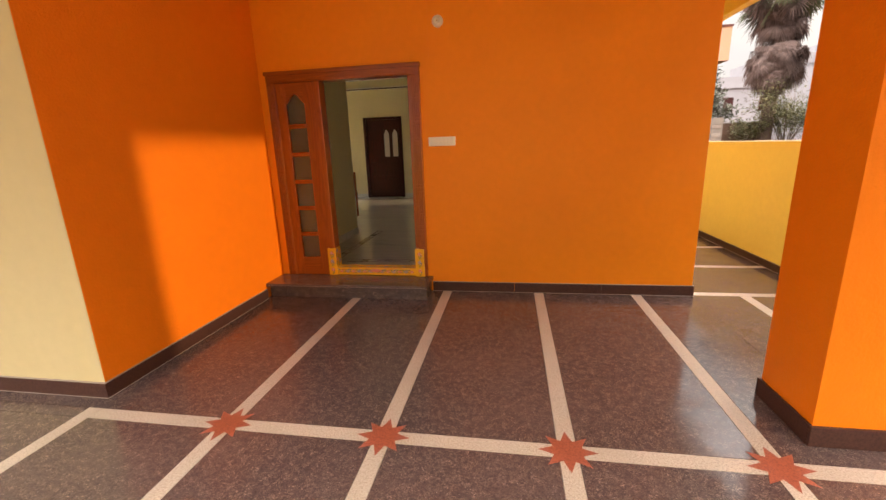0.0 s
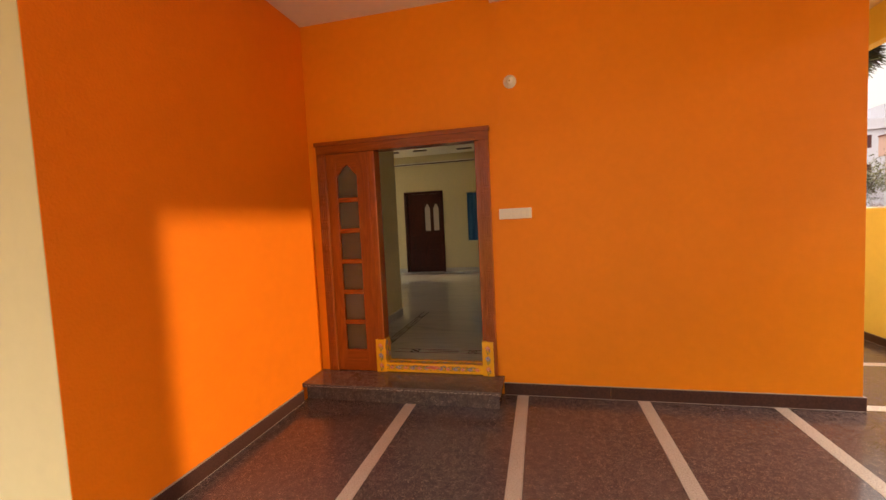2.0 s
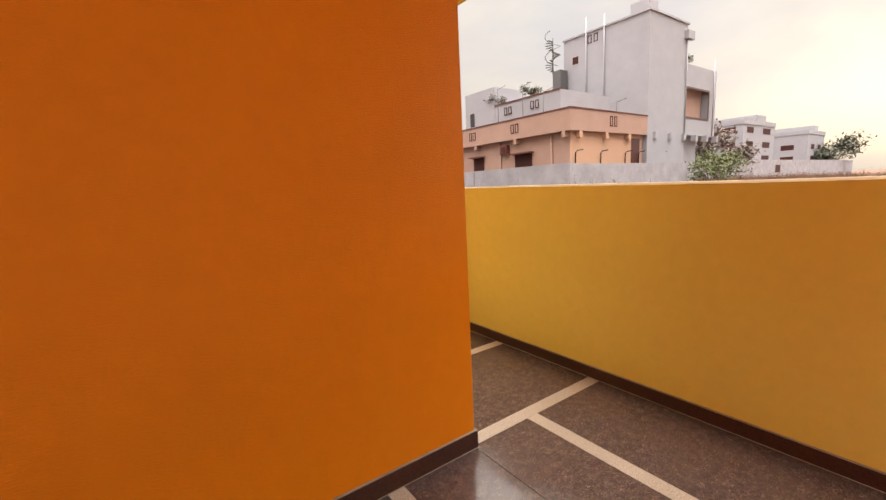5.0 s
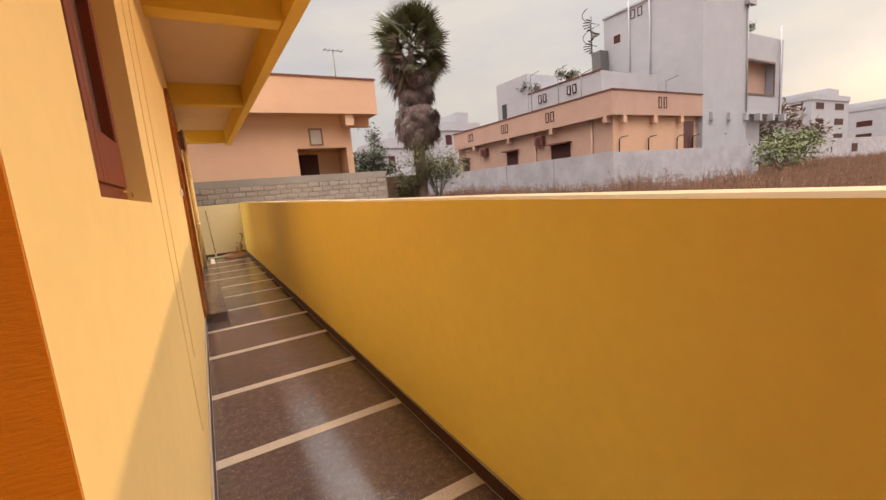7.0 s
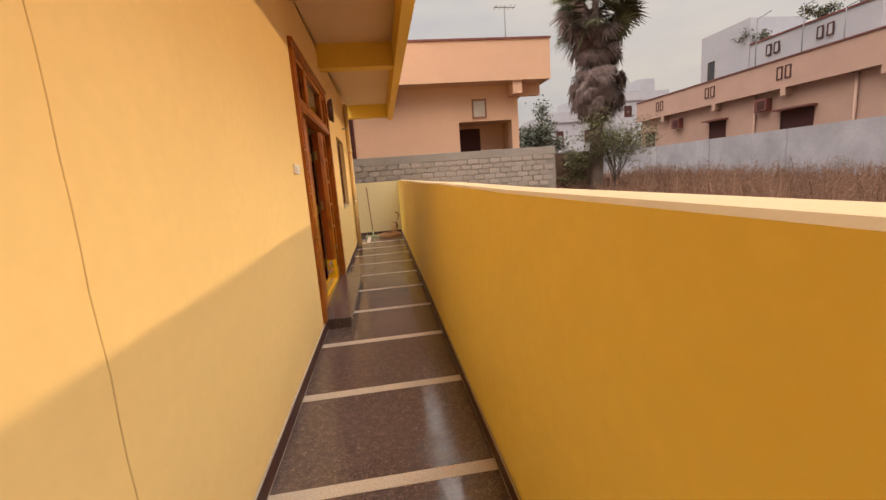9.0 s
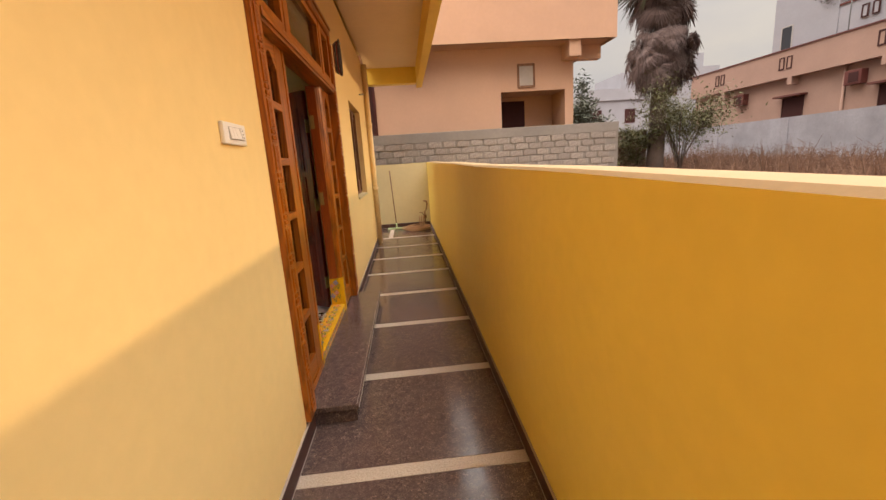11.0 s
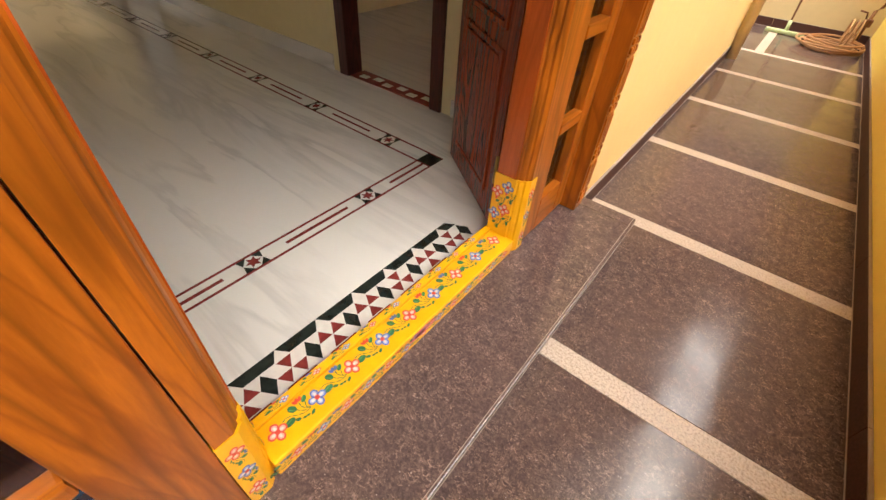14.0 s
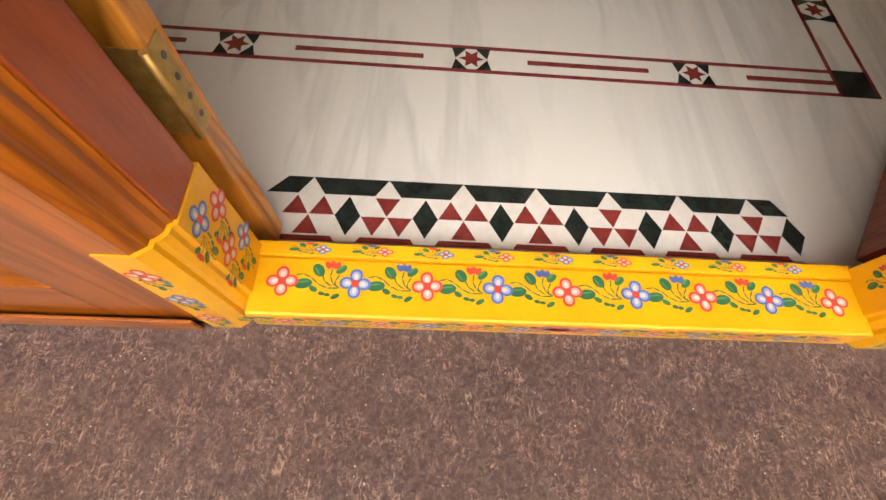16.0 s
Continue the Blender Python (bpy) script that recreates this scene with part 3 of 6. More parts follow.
def skirting(axis, c0, c1, a0, a1, z=0.10, length=1.0):
    n = max(1, round((a1 - a0) / length))
    for i in range(n):
        u, v = a0 + (a1 - a0) * i / n + 0.0012, a0 + (a1 - a0) * (i + 1) / n - 0.0012
        if axis == "x":
            part("skirting_slab", boxes((c0, c1, u, v, 0.0005, z), bevel=0.002), GRANITE_DARK, skirt)
            part("grout_line", boxes((c0 + 0.002, c1 - 0.002, u, v, z, z + 0.004)), GROUT, skirt)
            part("grout_line", boxes((min(c0, c1) - 0.003, max(c0, c1) + 0.003, u, v, 0.0, 0.003)), GROUT, skirt)
        else:
            part("skirting_slab", boxes((u, v, c0, c1, 0.0005, z), bevel=0.002), GRANITE_DARK, skirt)
            part("grout_line", boxes((u, v, c0 + 0.002, c1 - 0.002, z, z + 0.004)), GROUT, skirt)
            part("grout_line", boxes((u, v, min(c0, c1) - 0.003, max(c0, c1) + 0.003, 0.0, 0.003)), GROUT, skirt)


skirting("y", -0.016, 0.0, -2.54, 0.016, 0.10, 0.85)
skirting("x", XL, XL + 0.016, -2.16, -0.363, 0.10, 0.95)
skirting("y", -2.169, -2.153, -10.0, XL + 0.016, 0.10, 1.1)
skirting("x", 0.0, 0.016, 0.0, 5.46, 0.10, 1.1)
skirting("x", 0.0, 0.016, 7.83, YEND, 0.10, 1.1)
skirting("x", XB - 0.004, XB + 0.012, -8.0, YBACK, 0.085, 1.0)
skirting("y", YBACK - 0.016, YBACK, -9.0, XB - 0.004, 0.10, 1.0)
# ---- doors, steps and windows ----
class Face:
    """Places boxes on a wall face: u along the wall, w outwards from it, z up."""

    def __init__(self, along):
        self.along = along

    def pt(self, u, w, z):
        return Vector((u, -w, z)) if self.along == "x" else Vector((w, u, z))

    def box(self, bm, u0, u1, w0, w1, z0, z1, bevel=0.0):
        if self.along == "x":
            return box(bm, u0, u1, -w1, -w0, z0, z1, bevel)
        return box(bm, w0, w1, u0, u1, z0, z1, bevel)

    def bm(self, *spec, bevel=0.0):
        b = bmesh.new()
        for s in spec:
            self.box(b, *s, bevel=bevel)
        return b

    def outline(self, bm, pts, w0, w1):
        n = len(pts)
        lo = [bm.verts.new(self.pt(u, w0, z)) for u, z in pts]
        hi = [bm.verts.new(self.pt(u, w1, z)) for u, z in pts]
        bm.faces.new(lo[::-1])
        bm.faces.new(hi)
        for i in range(n):
            bm.faces.new((lo[i], lo[(i + 1) % n], hi[(i + 1) % n], hi[i]))
        return bm

    def wood(self):
        return TEAK_AGED if self.along == "x" else TEAK

    def cross(self):
        return TEAK_AGED_X if self.along == "x" else TEAK_Y


def arch(u0, u1, z0, rise_):
    """A shouldered arch from (u0, z0) to (u1, z0)."""
    pts = [(u0, z0)]
    for i in range(1, 12):
        s = i / 12
        k = 0.16 + 0.84 * math.sin(math.pi * max(0.0, min(1.0, (s - 0.12) / 0.76))) if 0.12 < s < 0.88 else 0.16 * math.sin(math.pi * (min(s, 1 - s) / 0.24))
        pts.append((u0 + (u1 - u0) * s, z0 + rise_ * k))
    pts.append((u1, z0))
    return pts


def sidelight(f, parent, u0, u1, g0, g1, z0, z1, sills, gtop, w0, w1, glass, grille=False):
    """A glazed fixed panel: stiles, rails, six panes, the top one arched."""
    lt = part("sidelight", f.bm((u0, g0, w0, w1, z0, z1), bevel=0.004), f.wood(), parent, "teak side panel with six glass panes")
    part("stile", f.bm((g1, u1, w0, w1, z0, z1), bevel=0.004), f.wood(), lt)
    part("rail", f.bm((g0, g1, w0, w1, z0, sills[0]), bevel=0.003), f.cross(), lt)
    for s in sills[1:]:
        part("rail", f.bm((g0, g1, w0 + 0.004, w1 + 0.002, s - 0.045, s), bevel=0.008), f.cross(), lt)
    top = [(g1, z1 - 0.001), (g0, z1 - 0.001)] + arch(g0, g1, gtop - 0.09, 0.09)
    part("arched_rail", f.outline(bmesh.new(), top, w0 + 0.001, w1 - 0.001), f.cross(), lt)
    tops = [s - 0.045 for s in sills[1:]] + [gtop]
    for a, b in zip(sills, tops):
        part("pane", f.bm((g0 - 0.006, g1 + 0.006, w0 + 0.008, w0 + 0.012, a - 0.004, b + 0.004)), glass, lt)
    if grille:
        wi = w0 - 0.02
        for s in (-0.42, -0.14, 0.36, 0.64):
            u = g0 + (g1 - g0) * s
            part("grille_bar", f.bm((u - 0.008, u + 0.008, wi - 0.014, wi, z0, z1), bevel=0.003), GRILLE, lt, "blue-grey steel grille bar")
        for a, b in zip(sills, tops):
            for s in (0.36, 0.62):
                z = a + (b - a) * s
                part("grille_bar", f.bm((u0, u1, wi - 0.026, wi - 0.0142, z - 0.007, z + 0.007), bevel=0.003), GRILLE, lt, "blue-grey steel grille bar")
    return lt


def carving_mesh(f):
    """One repeat of the carved band: four reeds over a block of beads, 0.11 wide, 0.21 high."""
    bm = bmesh.new()
    for i in range(4):
        u = -0.040 + i * 0.0267
        f.box(bm, u - 0.0095, u + 0.0095, 0.0, 0.010, 0.075, 0.20, bevel=0.004)
    for r in range(2):
        for i in range(3):
            u = -0.034 + i * 0.034
            f.box(bm, u - 0.013, u + 0.013, 0.0, 0.011, 0.010 + r * 0.030, 0.034 + r * 0.030, bevel=0.006)
    for z in (0.000, 0.068, 0.200):
        f.box(bm, -0.050, 0.050, 0.0, 0.0075, z, z + 0.0075, bevel=0.003)
    return mesh_of("carving", bm, f.wood())


def carved_post(f, parent, u0, u1, w0, w1, z0, z1, me, wide, shift=0.0):
    post = part("carved_post", f.bm((u0, u1, w0, w1, z0, z1), bevel=0.004), f.wood(), parent, "carved teak door post")
    n = int((z1 - z0 - 0.05) / 0.215)
    for i in range(n):
        ob = new("carving", me)
        ob.parent = post
        p = f.pt((u0 + u1) / 2 + shift, w1 - 0.002, z0 + 0.04 + i * 0.215)
        ob.matrix_basis = Matrix.Translation(p) @ (Matrix.Diagonal((wide, 1, 1, 1)) if f.along == "x" else Matrix.Diagonal((1, wide, 1, 1)))
    return post


def ellipse(bm, c, a, b, mat, n=10, up=0.0):
    """A flat painted oval: centre c, half axes as vectors, on the surface."""
    vs = [bm.verts.new(c + a * math.cos(2 * math.pi * i / n) + b * math.sin(2 * math.pi * i / n)) for i in range(n)]
    fc = bm.faces.new(vs)
    fc.material_index = mat
    return fc


def flower_mesh(o, u, v, n, petal, r=0.022):
    """A painted blossom: four rounded petals, a coloured rim fading to pale, and a red centre."""
    bm = bmesh.new()
    turn = 0.10 * math.sin(o.x * 91 + o.y * 77)
    for k in range(4):
        a = math.pi / 2 + k * math.pi / 2 + turn
        d, s = u * math.cos(a) + v * math.sin(a), -u * math.sin(a) + v * math.cos(a)
        ellipse(bm, o + d * r * 0.58, d * r * 0.45, s * r * 0.43, 0, 14)
        ellipse(bm, o + d * r * 0.54 + n * 0.0002, d * r * 0.32, s * r * 0.28, 1, 12)
        ellipse(bm, o + d * r * 0.47 + n * 0.0003, d * r * 0.22, s * r * 0.14, 3, 10)
    ellipse(bm, o + n * 0.0005, u * r * 0.27, v * r * 0.27, 2, 12)
    return bm


def sprig_mesh(o, u, v, n, r=0.022):
    """A painted vine beside a blossom: curved stems, three broad leaves, small leaves and a bud."""
    bm = bmesh.new()
    at = lambda a, b: o + u * a * r + v * b * r
    for line in (((-3.9, 0.45), (-3.4, 0.55), (-2.9, 0.35), (-2.4, -0.1), (-1.8, -0.38), (-1.0, -0.35)), ((-1.56, 1.0), (-1.66, 0.45), (-1.45, -0.05), (-1.0, -0.32)), ((-2.2, 0.6), (-2.0, 0.1), (-1.5, -0.25)), ((-1.05, 0.6), (-1.3, 0.15), (-1.3, -0.2))):
        for (a0, b0), (a1, b1) in zip(line, line[1:]):
            p, q = at(a0, b0), at(a1, b1)
            ellipse(bm, (p + q) / 2, (q - p) * 0.56, n.cross(q - p).normalized() * 0.055 * r, 0, 6)
    for a, b, l, w, ang in ((-3.35, -0.12, 0.60, 0.36, 0.15), (-2.45, 0.85, 0.50, 0.36, 2.2), (-0.98, 0.95, 0.42, 0.25, 0.7), (-2.65, -0.46, 0.30, 0.18, -0.5), (-2.1, -0.75, 0.22, 0.13, -0.2), (-1.72, -0.82, 0.20, 0.12, -0.1), (-1.2, -0.92, 0.32, 0.16, 0.5)):
        d, s = u * math.cos(ang) + v * math.sin(ang), -u * math.sin(ang) + v * math.cos(ang)
        ellipse(bm, at(a, b), d * l * r, s * w * r, 0, 12)
        if l > 0.4:
            ellipse(bm, at(a, b) + n * 0.0002 + s * 0.12 * r, d * l * 0.7 * r, s * 0.07 * r, 2, 8)
    for k in (-1, 0, 1):
        ellipse(bm, at(-1.58 + 0.30 * k, 1.28 - 0.06 * abs(k)) + n * 0.0002, (u * k * 0.35 + v) * 0.27 * r, u * 0.20 * r, 1, 10)
    return bm


def painted_row(parent, f, a, b, count, face, r, first=0, sprigs=True):
    """A row of painted blossoms between u = a and b on one face of the sill."""
    for i in range(count):
        u = a + (b - a) * (i + 0.5) / count
        o, eu, ev, en = face(u)
        red = (i + first) % 2 == 0
        part("painted_flower", flower_mesh(o + en * 0.0008, eu, ev, en, red, r), [RED_PAINT if red else BLUE_PAINT, PINK_PAINT if red else SKY_PAINT, RED_PAINT, PALE_PAINT], parent, "painted red blossom" if red else "painted blue and white blossom")
        if sprigs and (i or r < 0.02):
            part("painted_sprig", sprig_mesh(o + en * 0.0005, eu, ev, en, r), [GREEN_PAINT, RED_PAINT if not red else BLUE_PAINT, GREEN_LIGHT], parent, "painted green leaves and bud")


def painted_sill(f, parent, u0, u1, wf, wm, wb, z0, z1, rowcount):
    """The yellow threshold: front face, broad top, raised rear strip, with brush-painted flowers."""
    sill = part("threshold", f.bm((u0, u1, wm, wf, z0, z1), bevel=0.006), YELLOW_ENAMEL, parent, "yellow painted threshold with flowers")
    part("rear_strip", f.bm((u0, u1, wb, wm - 0.001, z0, z1 + 0.006), bevel=0.003), YELLOW_ENAMEL, sill)
    du = f.pt(1, 0, 0)
    dw = f.pt(0, 1, 0)
    up = Vector((0, 0, 1))
    vv = -dw
    mid = (wm + wf) / 2
    painted_row(sill, f, u0 - 0.010, u1 + 0.008, rowcount, lambda u: (f.pt(u, mid - 0.008, z1), du, vv, up), min(0.0265, (wf - wm) * 0.32))
    painted_row(sill, f, u0 + 0.06, u1 - 0.06, rowcount, lambda u: (f.pt(u, (wm + wb) / 2, z1 + 0.006), du * 1.7, vv, up), min(0.012, (wm - wb) * 0.30), 1, True)
    painted_row(sill, f, u0 + 0.02, u1 - 0.02, rowcount + 4, lambda u: (f.pt(u, wf, (z0 + z1) / 2), du * 1.5, up, dw), min(0.016, (z1 - z0) * 0.28), 0, True)
    lotus = bmesh.new()
    c = f.pt((u0 + u1) / 2, wf + 0.0012, (z0 + z1) / 2)
    for k in range(-3, 4):
        a = k * 0.42
        d = du * math.sin(a) + up * math.cos(a) * 0.36
        ellipse(lotus, c + d * 0.036, d * 0.038, du * 0.017 * math.cos(a) + up * 0.007, 0 if k % 2 else 1)
    part("painted_lotus", lotus, [LOTUS_PAINT, PINK_PAINT], sill, "painted pink lotus")
    return sill


def moulded(f, u0, u1, w0, w1, z0, z1, inner, grow=0.0):
    """A post with stepped mouldings on the front corner that faces the opening (inner: +1 or -1 along u)."""
    e = u1 + grow if inner > 0 else u0 - grow
    back = u0 - grow if inner > 0 else u1 + grow
    k = -inner
    w0, w1 = w0 - grow, w1 + grow
    rim = [(back, w0), (e, w0), (e, w1 - 0.044), (e + k * 0.006, w1 - 0.040), (e + k * 0.006, w1 - 0.032), (e + k * 0.012, w1 - 0.024), (e + k * 0.018, w1 - 0.020), (e + k * 0.018, w1 - 0.012), (e + k * 0.026, w1 - 0.006), (e + k * 0.034, w1), (back, w1)]
    bm = bmesh.new()
    lo = [bm.verts.new(f.pt(u, w, z0)) for u, w in rim]
    hi = [bm.verts.new(f.pt(u, w, z1)) for u, w in rim]
    bm.faces.new(lo[::-1])
    bm.faces.new(hi)
    for i in range(len(rim)):
        j = (i + 1) % len(rim)
        bm.faces.new((lo[i], lo[j], hi[j], hi[i]))
    return bm


def sleeve(f, parent, u0, u1, w0, w1, z0, z1, flowers, inner):
    """A yellow painted foot on a door post."""
    shape = moulded(f, u0, u1, w0, w1, z0, z1, inner) if f.along == "y" else f.bm((u0, u1, w0, w1, z0, z1), bevel=0.003)
    s = part("post_foot", shape, YELLOW_ENAMEL, parent, "yellow painted foot of the post with flowers")
    up, du, dw = Vector((0, 0, 1)), f.pt(1, 0, 0), f.pt(0, 1, 0)
    for i in range(flowers):
        z = z0 + (z1 - z0) * (i + 0.7) / (flowers + 0.3)
        o = f.pt((u0 + u1) / 2 - (inner * 0.016 if f.along == "y" else 0), w1 + 0.001, z)
        red = i % 2 == 0
        part("painted_flower", flower_mesh(o, du, up, dw, red, 0.021), [RED_PAINT if red else BLUE_PAINT, PINK_PAINT if red else SKY_PAINT, RED_PAINT, PALE_PAINT], s)
        part("painted_sprig", sprig_mesh(o - dw * 0.0004, up, du, dw, 0.014), [GREEN_PAINT, BLUE_PAINT, GREEN_LIGHT], s)
        # the face towards the opening
        if i == 0:
            continue
        en = du * inner
        for k, wk in enumerate((0.16, 0.46) if f.along == "y" else (0.28, 0.72)):
            o = f.pt(u1 if inner > 0 else u0, w0 + (w1 - w0) * wk, z + (0.02 if k else -0.012)) + en * 0.001
            red = (i + k) % 2 == 0
            part("painted_flower", flower_mesh(o, -dw * inner, up, en, red, 0.025), [RED_PAINT if red else BLUE_PAINT, PINK_PAINT if red else SKY_PAINT, RED_PAINT, PALE_PAINT], s)
            part("painted_sprig", sprig_mesh(o - en * 0.0004 + dw * 0.02, up, dw * inner, en, 0.017), [GREEN_PAINT, RED_PAINT, GREEN_LIGHT], s)
    return s


def leaf(f, parent, hinge, swing, length, z0, z1, thick, mat, handle):
    """A panelled door leaf on a hinge point, turned by swing degrees from the wall's line."""
    e = new("door_leaf", None)
    e.parent = parent
    e.matrix_parent_inverse = Matrix.Translation(-Vector(parent.location))
    e.location = hinge
    e.rotation_euler = (0, 0, radians(swing))
    e["label"] = "open dark red panelled door leaf"

    def sub(name, spec, m, bev=0.004, label=""):
        ob = new(name, mesh_of(name, boxes(*spec, bevel=bev), m))
        ob.parent = e
        if label:
            ob["label"] = label
        return ob

    sub("leaf_board", [(0, length, 0, thick, z0, z1)], mat)
    n = 3
    for i in range(n):
        a = z0 + 0.14 + (z1 - z0 - 0.2) * i / n
        b = a + (z1 - z0 - 0.2) / n - 0.12
        for y0, y1 in ((-0.010, 0.0), (thick, thick + 0.010)):
            sub("raised_panel", [(0.12, length - 0.12, y0, y1, a, b)], mat, 0.007)
            for s in ((0.09, 0.115, a - 0.03, b + 0.03), (length - 0.115, length - 0.09, a - 0.03, b + 0.03)):
                sub("moulding", [(s[0], s[1], y0, y1, s[2], s[3])], mat, 0.004)
            sub("moulding", [(0.116, length - 0.116, y0, y1, a - 0.03, a - 0.008)], mat, 0.004)
            sub("moulding", [(0.116, length - 0.116, y0, y1, b + 0.008, b + 0.03)], mat, 0.004)
    for z in (z0 + 0.27, (z0 + z1) / 2, z1 - 0.32):
        sub("hinge", [(-0.004, 0.0, 0.004, thick - 0.004, z - 0.06, z + 0.06)], BRASS, 0.0, "worn brass hinge plate")
        pin = new("hinge_pin", mesh_of("hinge_pin", tube(bmesh.new(), [(-0.006, thick + 0.006, z - 0.06), (-0.006, thick + 0.006, z + 0.06)], 0.007, 8), BRASS))
        pin.parent = e
    if handle:
        for y, sgn in ((0.0, -1), (thick, 1)):
            bm = tube(bmesh.new(), [(length - 0.16, y + sgn * 0.012, 1.00 + z0), (length - 0.16, y + sgn * 0.05, 1.00 + z0), (length - 0.30, y + sgn * 0.05, 1.0 + z0)], 0.009, 8)
            box(bm, length - 0.19, length - 0.13, min(y, y + sgn * 0.014), max(y, y + sgn * 0.014), 0.90 + z0, 1.08 + z0)
            h = new("lever_handle", mesh_of("lever_handle", bm, STEEL))
            h.parent = e
            h["label"] = "steel lever handle and lock plate"
            bm = tube(bmesh.new(), [(length - 0.13, y + sgn * 0.004, 1.28 + z0), (length - 0.13, y + sgn * 0.045, 1.29 + z0), (length - 0.13, y + sgn * 0.045, 1.46 + z0), (length - 0.13, y + sgn * 0.004, 1.47 + z0)], 0.007, 8)
            h = new("pull_handle", mesh_of("pull_handle", bm, STEEL))
            h.parent = e
    return e


FX, FY = Face("x"), Face("y")
CARVE_X, CARVE_Y = carving_mesh(FX), carving_mesh(FY)
SILLS = [0.36 + 0.28 * i for i in range(6)]

# main door of the porch
step_main = thing("step", (-3.4, -0.13, 0), "dark granite step with nosing line before the main door", "step")
part("riser", boxes((XL + 0.002, -2.555, -0.292, -0.002, 0.0, 0.122)), GRANITE, step_main)
part("tread", boxes((XL + 0.002, -2.535, -0.362, -0.002, 0.125, 0.160), bevel=0.004), GRANITE, step_main)
part("inner_tread", boxes((-4.155, -2.595, -0.003, 0.118, 0.125, 0.1598)), GRANITE, step_main)
bm = bmesh.new()
for i in range(56):
    x = XL + 0.03 + i * 0.030
    box(bm, x, x + 0.018, -0.3635, -0.3615, 0.137 + 0.004 * (i % 2), 0.141 + 0.004 * (i % 2))
part("nosing_line", bm, GROUT, step_main, "pale stitched nosing line")

d1 = thing("door_main", (-3.38, 0.0, 0.16), "teak main door frame with glazed side panel, doorway open", "door")
Z0 = 0.163
part("head", FX.bm((-4.16, -2.59, -0.10, 0.035, 2.155, 2.262), bevel=0.006), TEAK_AGED_X, d1)
part("head_moulding", FX.bm((-4.17, -2.58, 0.0, 0.052, 2.225, 2.262), (-4.05, -2.70, 0.0, 0.045, 2.165, 2.185), bevel=0.006), TEAK_AGED_X, d1)
carved_post(FX, d1, -4.16, -4.075, -0.10, 0.03, Z0, 2.155, CARVE_X, 0.72)
carved_post(FX, d1, -2.672, -2.59, -0.10, 0.03, Z0, 2.155, CARVE_X, 0.70)
part("inner_jamb", FX.bm((-2.712, -2.673, -0.11, 0.006, Z0, 2.155), bevel=0.006), TEAK_AGED, d1)
part("mullion", FX.bm((-3.668, -3.603, -0.11, 0.022, Z0, 2.155), bevel=0.01), TEAK_AGED, d1)
sidelight(FX, d1, -4.074, -3.669, -3.98, -3.785, Z0, 2.154, SILLS, 2.045, -0.03, 0.012, GLASS_FROST)
painted_sill(FX, d1, -3.602, -2.713, 0.015, -0.055, -0.10, Z0, 0.245, 9)
sleeve(FX, d1, -3.690, -3.598, -0.112, 0.0245, Z0 - 0.001, 0.46, 3, 1)
sleeve(FX, d1, -2.714, -2.618, -0.112, 0.0425, Z0 - 0.001, 0.46, 3, -1)

# side door
step_side = thing("step", (0.14, 6.65, 0), "long dark granite step before the side door", "step")
part("riser", boxes((0.002, 0.262, 5.485, 7.79, 0.0, 0.080)), GRANITE, step_side)
part("tread", boxes((-0.118, 0.280, 5.465, 7.745, 0.083, 0.118), (0.001, 0.280, 7.7455, 7.815, 0.083, 0.118), bevel=0.004), GRANITE, step_side)
part("inner_tread", boxes((-0.118, 0.0, 5.335, 5.464, 0.083, 0.118)), GRANITE, step_side)
part("edge_line", boxes((0.2805, 0.2815, 5.47, 7.81, 0.094, 0.100), (0.2685, 0.2705, 5.47, 7.81, 0.1178, 0.1184)), GROUT, step_side, "pale line along the tread edge")

d2 = thing("door_side", (0.0, 6.46, 0.118), "teak double door frame with glazed side panels and transom, standing open", "door")
ZS = 0.121
part("head", FY.bm((5.33, 7.75, -0.12, 0.03, 2.80, 2.895), bevel=0.006), TEAK_Y, d2)
part("head_moulding", FY.bm((5.34, 7.74, 0.03, 0.045, 2.865, 2.893), (5.46, 7.65, 0.03, 0.038, 2.81, 2.83), bevel=0.005), TEAK_Y, d2)
part("transom_rail", FY.bm((5.476, 7.664, -0.12, 0.025, 2.265, 2.35), bevel=0.006), TEAK_Y, d2)
part("rail_moulding", FY.bm((5.48, 7.65, 0.025, 0.036, 2.285, 2.33), bevel=0.008), TEAK_Y, d2)
carved_post(FY, d2, 5.33, 5.475, -0.12, 0.03, ZS, 2.80, CARVE_Y, 0.62, -0.012)
carved_post(FY, d2, 7.665, 7.75, -0.12, 0.03, ZS, 2.80, CARVE_Y, 0.72)
TM = 2.264
part("mullion", moulded(FY, 6.036, 6.1105, -0.164, -0.036, 0.431, TM, 1), TEAK, d2)
part("mullion", moulded(FY, 7.2125, 7.283, -0.164, -0.036, 0.456, TM, -1), TEAK, d2)
